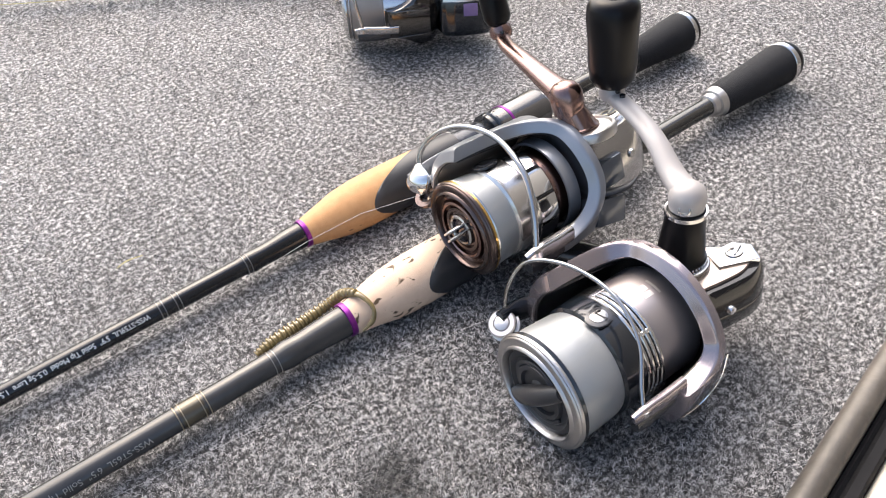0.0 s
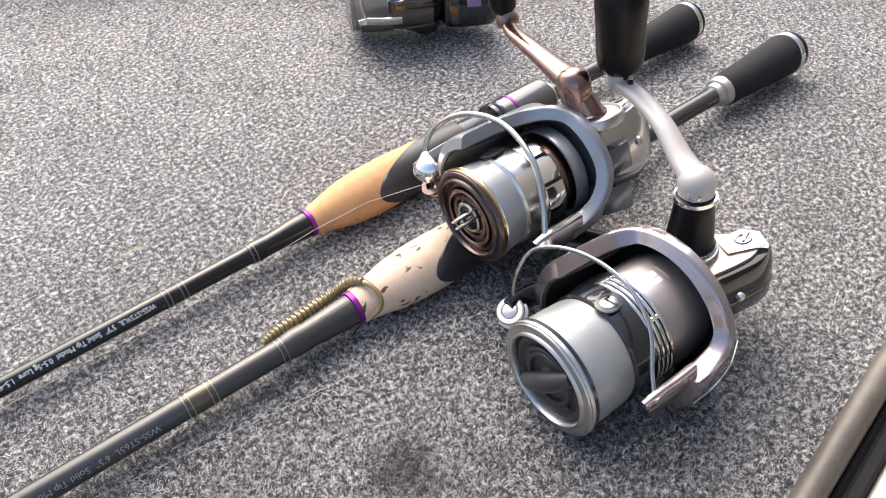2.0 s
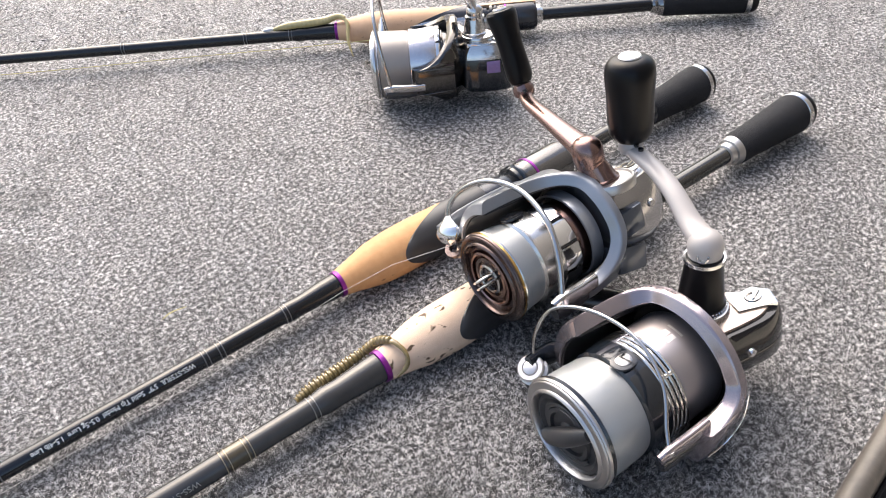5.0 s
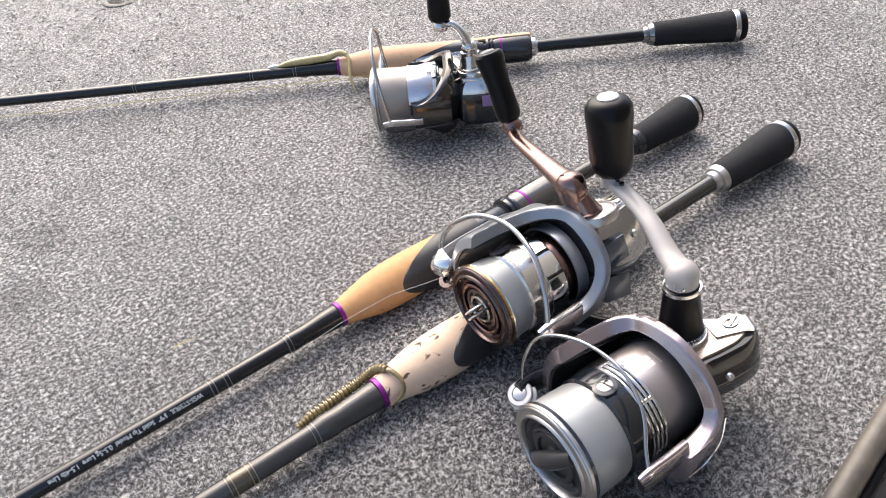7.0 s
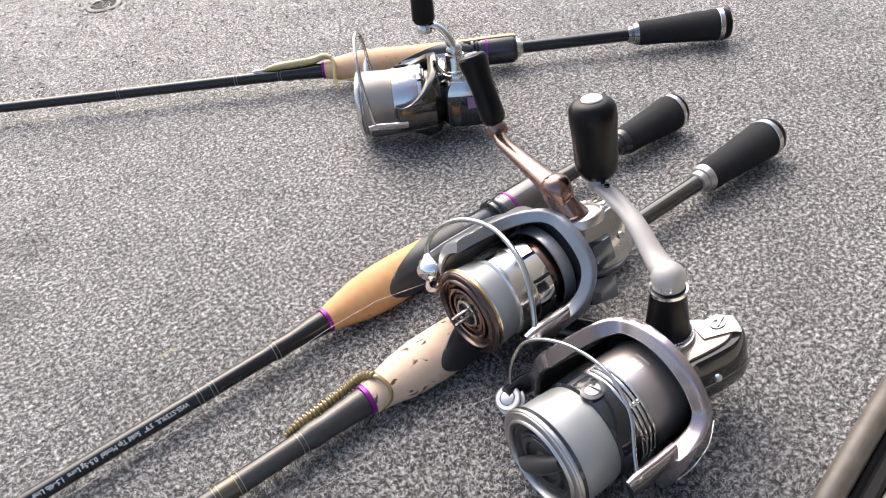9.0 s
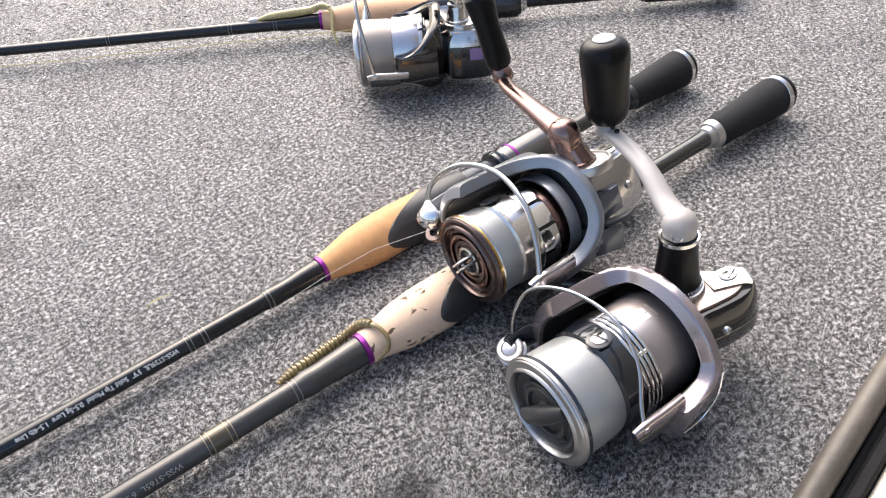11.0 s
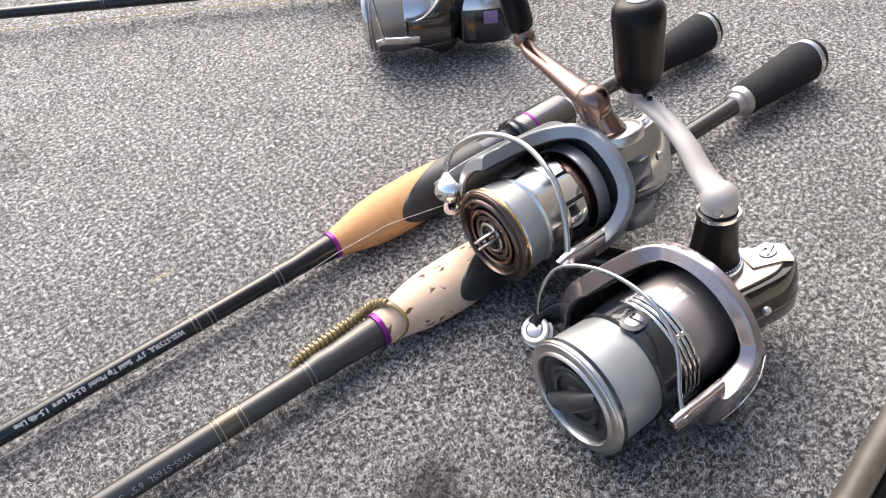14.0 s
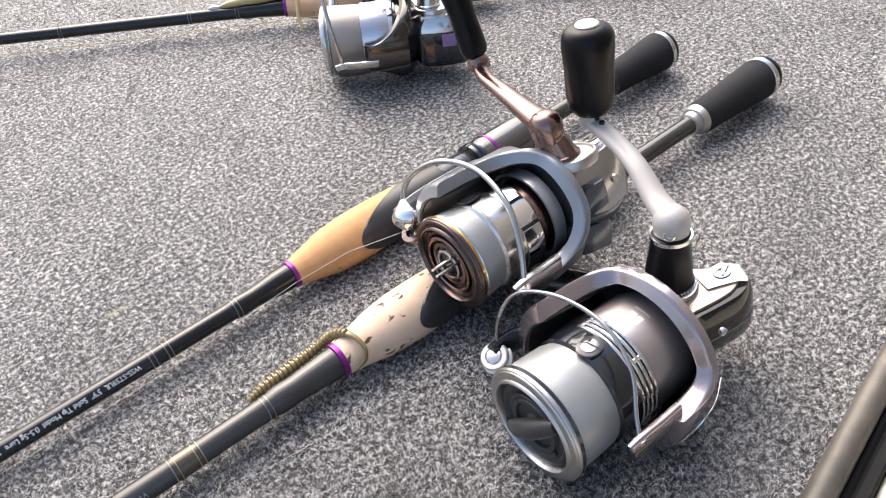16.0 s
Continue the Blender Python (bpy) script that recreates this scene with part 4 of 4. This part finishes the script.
reel(pose(0.0325, 0.002, 0.0140, -7.1, 0, -1.5), "silver-grey spinning reel lying beside its rod, crank upwards", dict(
    style="bar", D=0.0875, R=0.0240, line_end=0.0235, skirt_end=0.0340, slot_end=0.043, skirt=M["black"], skirt_label="gloss black spool skirt", line=M["line"], lip=M["lip"], lip_label="satin aluminium spool lip",
    knob=M["satin"], knob_label="black drag knob", knob_turn=-38, cap_dir=(-0.5, -0.22, 0.83), clip_turn=8, clip=M["dchrome"], back=0.068, hub=0.93, hubmat=M["rotorcyl"], arms=(0.024, 0.037), top=0.0575, ro=0.0338, ri=0.0283, arm_out=0.0030, turn=26, d0=26, d1=44,
    rotor=M["titan"], rotor_label="lilac-grey metallic rotor with two arms", roller=(0.0135, 0.0364, 0.0015), pivot=(0.0205, -0.0335, 0.0035), bailarm=M["black"], pivotmat=M["titan"], pivot_w=0.82, lever=0.0215, wire_r=0.00085,
    wire=[(0.019, 0.0385, 0.0155), (0.0258, 0.0335, 0.0285), (0.0315, 0.0155, 0.0340), (0.034, -0.005, 0.0310), (0.0307, -0.0205, 0.0220), (0.0238, -0.029, 0.0098)],
    crank=(0.077, -0.0855, 0.0188), outline=[(0.062, 0.017), (0.076, 0.0185), (0.088, 0.0105), (0.098, 0.001), (0.1055, -0.007), (0.1075, -0.0125), (0.104, -0.0185), (0.095, -0.0215), (0.083, -0.0205), (0.072, -0.0185), (0.062, -0.016)],
    levels=[(-0.0065, 0.80), (-0.0045, 0.94), (-0.001, 1.0), (0.005, 1.0), (0.010, 0.985), (0.0150, 0.93), (0.0165, 0.88)], seam=0.0030, badge=[(0.0885, -0.002), (0.1015, -0.0035), (0.1055, -0.0095), (0.101, -0.0175), (0.0855, -0.0105)],
    body=M["inky"], body_label="polished black gear housing", plate=M["plate"], plate_label="grey metallic side plate, a warm reflection put into its colour", tailmat=M["black"], screw=(0.082, -0.1092, 0.005), joint_r=0.0071,
    stem=0.080, foot=0.062, stemmat=M["dark"], stem_label="dark reel stem", boss=0.0093, flare=1.0, knobmat=M["rubber"], bossring=M["steel"], joint=(0.0772, -0.0865, 0.0455), shank=M["rubber"], shank_label="black conical crank shank", armmat=M["arm_paint"], arm_label="pale satin crank arm",
    arm_mid=[(0.003, 0.010, 0.003), (0.008, 0.024, 0.010), (0.013, 0.038, 0.0125)], arm_r=[0.0060, 0.0052, 0.0045, 0.0043, 0.0042, 0.0042], knob_foot=(0.0955, -0.029, 0.0692), knob_len=0.0375, knob_r=0.0104, knob_prof=BARREL, knob_tilt=(0.0, 0.0, 0), knob_flat=1.0, cap=M["alu"]))

reel(pose(0.0497, 0.065, 0.0145, -21.0, 0, 1.0), "blue-grey spinning reel with bronze crank propped over the next rod", dict(
    style="fins", D=0.085, R=0.0212, line_end=0.0155, skirt_end=0.027, slot_end=0.037, skirt=M["steel"], skirt_label="polished metal spool skirt", line=M["line"], lip=M["brown"], lip_label="brown anodised spool lip", lip_edge=M["gold"],
    knob=M["brown"], knob_label="brown drag knob with bronze rings", knob_turn=60, cap_dir=(-0.5, -0.1, 0.8), clip_turn=-2, clip=M["dark"], panel=M["chrome"], back=0.0555, hub=0.80, hubmat=M["bronze"], arms=(0.007, 0.028), top=0.0495, ro=0.0308, ri=0.0262, arm_out=0.0018, turn=55, d0=30, d1=70,
    rotor=M["blue"], rotor_label="blue-grey metallic rotor with two arms", roller=(0.007, 0.0325, 0.008), pivot=(0.011, -0.033, -0.008), bailarm=M["steel"], pivotmat=M["wire"], pivot_w=1.05, lever=0.020, spoon=True, wire_r=0.0013,
    wire=[(0.010, 0.036, 0.021), (0.0155, 0.030, 0.031), (0.021, 0.014, 0.036), (0.0235, -0.006, 0.033), (0.021, -0.023, 0.022), (0.016, -0.031, 0.008)],
    crank=(0.0626, -0.0985, 0.0205), outline=[(0.056, 0.015), (0.066, 0.017), (0.080, 0.010), (0.091, 0.000), (0.0955, -0.008), (0.095, -0.015), (0.088, -0.0195), (0.078, -0.0215), (0.064, -0.0215), (0.056, -0.015)],
    levels=[(-0.012, 0.8), (-0.008, 0.97), (0.005, 1.0), (0.011, 0.94), (0.0165, 0.82)], badge=[(0.083, -0.001), (0.0895, -0.005), (0.0895, -0.012), (0.082, -0.0145), (0.077, -0.008)], body=M["wire"], body_label="polished gear housing", plate=M["silver"], plate_label="polished side plate", tailmat=M["slate"], screw=(0.081, -0.1072, 0.003), block=(0.058, -0.107, -0.013), cheek=(0.066, -0.103, 0.008), joint_r=0.0072,
    stem=0.062, foot=0.052, stemmat=M["blue"], stem_label="blue-grey reel stem", boss=0.0076, flare=1.26, knobmat=M["rubber"], bossring=M["lip"], joint=(0.0592, -0.0972, 0.0325), shank=M["bronze"], shank_label="bronze crank shank", armmat=M["bronze"], arm_label="rose bronze crank arm",
    arm_mid=[(0.002, 0.012, 0.005), (0.006, 0.030, 0.012), (0.011, 0.046, 0.0165)], arm_r=[0.0068, 0.0056, 0.0046, 0.0040, 0.0036, 0.0034], knob_foot=(0.0768, -0.0405, 0.0605), knob_len=0.037, knob_r=0.0075, knob_prof=PADDLE, knob_tilt=(-0.002, 0.0, 0), knob_flat=0.8, cap=M["steel"]))

reel(pose(0.190, 0.292, 0.0145, -8.0, 0, -34.2), "polished silver spinning reel lying on its side, crank upwards", dict(
    style="fins", D=0.0865, R=0.0230, line_end=0.0245, skirt_end=0.043, slot_end=0.0465, skirt=M["silver"], skirt_label="polished spool skirt", line=M["line_w"], lip=M["steel"], lip_label="polished spool lip",
    knob=M["steel"], knob_label="metal drag knob", knob_turn=50, cap_dir=(-0.8, -0.2, 0.5), clip_turn=-20, clip=M["alu"], panel=M["chrome"], back=0.060, hub=0.80, hubmat=M["dark"], sticker=(0.080, -0.1070, -0.001), arms=(0.014, 0.026), top=0.0510, ro=0.0290, ri=0.0252, arm_out=0.003, turn=8, d0=16, d1=74,
    rotor=M["deep"], rotor_label="dark polished rotor with two arms", roller=(0.008, 0.034, 0.001), pivot=(0.012, -0.0325, -0.006), bailarm=M["steel"], pivotmat=M["wire"], pivot_w=0.75, lever=0.022, spoon=True, wire_r=0.0012,
    wire=[(0.007, 0.039, 0.023), (0.006, 0.033, 0.037), (0.005, 0.014, 0.047), (0.004, -0.006, 0.046), (0.005, -0.023, 0.035), (0.008, -0.032, 0.016)],
    crank=(0.0695, -0.0865, 0.0150),
    outline=[(0.060, 0.015), (0.070, 0.016), (0.082, 0.010), (0.091, 0.002), (0.096, -0.005), (0.097, -0.012), (0.090, -0.0185), (0.078, -0.0205), (0.066, -0.0195), (0.060, -0.015)],
    levels=[(-0.018, 0.75), (-0.014, 0.95), (0.002, 1.0), (0.008, 0.94), (0.0125, 0.80)], seam=0.004, badge=[(0.084, 0.001), (0.091, -0.004), (0.090, -0.011), (0.083, -0.0135), (0.079, -0.006)], body=M["steel"], body_label="polished gear housing", plate=M["steel"], plate_label="polished side plate", tailmat=M["dark"], screw=(0.09, -0.1055, 0.000),
    stem=0.072, foot=0.060, stemmat=M["steel"], stem_label="polished reel stem", boss=0.0075, flare=1.2, knobmat=M["rubber"], bossring=M["steel"], joint_r=0.0056, joint=(0.0705, -0.0865, 0.0275), shank=M["steel"], shank_label="polished crank shank", armmat=M["steel"], arm_label="polished crank arm",
    arm_mid=[(-0.0015, 0.0, 0.003), (-0.005, 0.0, 0.0105), (-0.0105, 0.0005, 0.0160), (-0.015, 0.001, 0.0165)], arm_r=[0.0055, 0.0046, 0.0040, 0.0036, 0.0034, 0.0034], knob_foot=(0.052, -0.0855, 0.0500), knob_len=0.036, knob_r=0.0085, knob_prof=PADDLE, knob_tilt=(0.0, 0.0, 0), knob_flat=0.9, cap=M["steel"]))


# ---------------------------------------------------------------- small things on the rods and the deck
def strand(name, pts, rad, mat, label):
    return tagged(part(name, sweep(pts, rad, 5), mat), label, "fishing line")


def worm(name, path, radii, mat, label, ribs=0.3):
    w = thing(name, Matrix.Translation(Vector(path[0])), label, "fishing lure")
    o = Vector(path[0])
    pts = [p - o for p in spline(path, 18)]
    n = len(pts)
    body_n = int(n * 0.66)
    rr = []
    for i in range(n):
        f = i / (n - 1)
        r0 = np.interp(f, np.linspace(0, 1, len(radii)), radii)
        if i < body_n:
            r0 *= 1 + ribs * (0.5 if i % 4 < 2 else -0.6)
        rr.append(float(r0))
    part("body", sweep(pts[:body_n], rr[:body_n], 12), mat, w)
    part("tail", sweep(pts[body_n - 1:], rr[body_n - 1:], 10, 0.6), mat, w, "thin curled tail")
    return w


worm("soft_lure", [(-0.038, 0.0125, 0.0075), (-0.030, 0.0135, 0.0085), (-0.020, 0.014, 0.009), (-0.010, 0.0145, 0.010), (0.000, 0.0138, 0.0125), (0.005, 0.0098, 0.0185), (0.008, 0.002, 0.0226), (0.010, -0.0055, 0.0200), (0.008, -0.0085, 0.0155), (0.002, -0.009, 0.0125)],
     [0.0017, 0.0028, 0.0030, 0.0029, 0.0026, 0.0022, 0.0019, 0.0013, 0.0010, 0.0013, 0.0004], M["lure"], "ribbed olive soft-plastic worm lure draped over the rod")
far_lure = worm("soft_lure", [(0.124, 0.338, 0.0195), (0.133, 0.332, 0.0215), (0.146, 0.323, 0.0225), (0.158, 0.315, 0.0235), (0.166, 0.308, 0.0265), (0.168, 0.300, 0.0230), (0.162, 0.291, 0.0130), (0.160, 0.283, 0.004)],
     [0.0012, 0.0028, 0.0032, 0.0030, 0.0024, 0.0016, 0.0012, 0.0004], M["lure_y"], "yellow-green soft-plastic lure lying on the far rod", 0.05)
_j = lathe([(-0.0055, 0.0003), (-0.0045, 0.0014), (-0.002, 0.0024), (0.001, 0.0024), (0.003, 0.0016), (0.0034, 0.0004)], 20)
_j.transform(Matrix.Translation((-0.0025, 0.0018, -0.0005)) @ Matrix.Rotation(radians(-34), 4, "Z"))
part("jig_head", _j, M["lip"], far_lure, "small grey lead head")
strand("fishing_line", [(0.0567, 0.0188, 0.0408), (0.034, 0.038, 0.029), (0.011, 0.0500, 0.0170), (-0.056, 0.0515, 0.0080), (-0.30, 0.0455, 0.0060)], 0.00009, M["nylon"], "thin clear line running from the reel along its rod")
strand("fishing_line", [(0.046, -0.042, 0.019), (0.0373, -0.0346, 0.012), (-0.0077, -0.0222, 0.0028), (-0.0458, -0.0179, 0.0028), (-0.14, -0.006, 0.0028)], 0.00007, M["nylon"], "thin clear line trailing over the carpet")
strand("fishing_line", [(0.178, 0.281, 0.012), (0.121, 0.326, 0.0085), (0.065, 0.366, 0.0075), (-0.012, 0.417, 0.0065), (-0.12, 0.49, 0.0065)], 0.0003, M["straw"], "tan line stretched beside the far rod")
tagged(part("grass_bit", sweep(spline([(-0.064, 0.109, 0.0012), (-0.058, 0.1105, 0.0018), (-0.050, 0.1098, 0.0014)]), [0.0002, 0.0005, 0.0002], 6, 0.5), M["straw"]), "small yellow straw of dry grass on the carpet", "straw")
_f = thing("deck_fitting", pose(0.094, 0.652, 0.0), "dark round fitting sunk in the carpeted deck", "deck fitting")
part("rim", ringlathe([(0.0, 0.012), (0.0018, 0.0135), (0.0022, 0.0165), (0.0012, 0.0185), (0.0, 0.019)], 40, (0, 0, 0), "z"), M["hole"], _f)
part("cap", lathe([(0.0, 0.0125), (0.0010, 0.0120), (0.0012, 0.0005)], 40, (0, 0, 0), "z"), M["strip"], _f)


# ---------------------------------------------------------------- carpet yarn
def yarn(name, count, spot, reach, wedge, length, width, lift, mat, seed):
    """Short bent yarns lying on the carpet, all in one mesh: thickest near the spot, longer and wider apart away from it."""
    rng = np.random.default_rng(seed)
    rad = reach[0] * (reach[1] / reach[0]) ** rng.uniform(0, 1, count)
    ang = np.radians(rng.uniform(wedge[0], wedge[1], count))
    x, y = spot[0] + rad * np.cos(ang), spot[1] + rad * np.sin(ang)
    off = (x - RAIL_P.x) * RAIL_N.x + (y - RAIL_P.y) * RAIL_N.y
    keep = off < -0.0008
    x, y = x[keep], y[keep]
    grow = np.clip(rad[keep] / 0.48, 0.85, 1.9)
    n = len(x)
    th = rng.uniform(0, 2 * np.pi, n)
    bend = rng.normal(0, 0.7, n)
    ln = grow * length * rng.uniform(0.5, 1.3, n)
    w = grow * width * rng.uniform(0.6, 1.4, n)
    z0 = rng.uniform(0.0, lift * 0.6, n)
    up = lift * rng.uniform(0.3, 1.0, n)
    co = np.zeros((n, 6, 3), dtype=np.float32)
    px, py = x.copy(), y.copy()
    for i, (zz, ww) in enumerate(((z0, 0.6), (z0 + up, 1.0), (z0 + up * 0.2, 0.5))):
        a = th + bend * (i - 1)
        if i:
            px, py = px + np.cos(a) * ln / 2, py + np.sin(a) * ln / 2
        sx, sy = -np.sin(a) * w * ww / 2, np.cos(a) * w * ww / 2
        tilt = rng.normal(0, 0.35, n) * w
        co[:, 2 * i, 0], co[:, 2 * i, 1], co[:, 2 * i, 2] = px + sx, py + sy, zz + tilt
        co[:, 2 * i + 1, 0], co[:, 2 * i + 1, 1], co[:, 2 * i + 1, 2] = px - sx, py - sy, zz - tilt
    base = np.arange(n, dtype=np.int32)[:, None] * 6
    quads = np.concatenate([base + np.array([0, 1, 3, 2]), base + np.array([2, 3, 5, 4])], axis=1).reshape(-1)
    me = bpy.data.meshes.new(name)
    me.vertices.add(n * 6)
    me.vertices.foreach_set("co", co.reshape(-1))
    me.loops.add(n * 8)
    me.loops.foreach_set("vertex_index", quads.astype(np.int32))
    me.polygons.add(n * 2)
    me.polygons.foreach_set("loop_start", np.arange(0, n * 8, 4, dtype=np.int32))
    me.update(calc_edges=True)
    me.materials.append(mat)
    ob = new(name, me)
    return tagged(ob, "short bent grey, black and white carpet yarns", "carpet yarn", kind="stuff")


yarn("carpet_yarn", 660000, (-0.12, -0.24), (0.06, 1.7), (-12, 112), 0.0030, 0.00025, 0.0020, M["fibre"], 3)
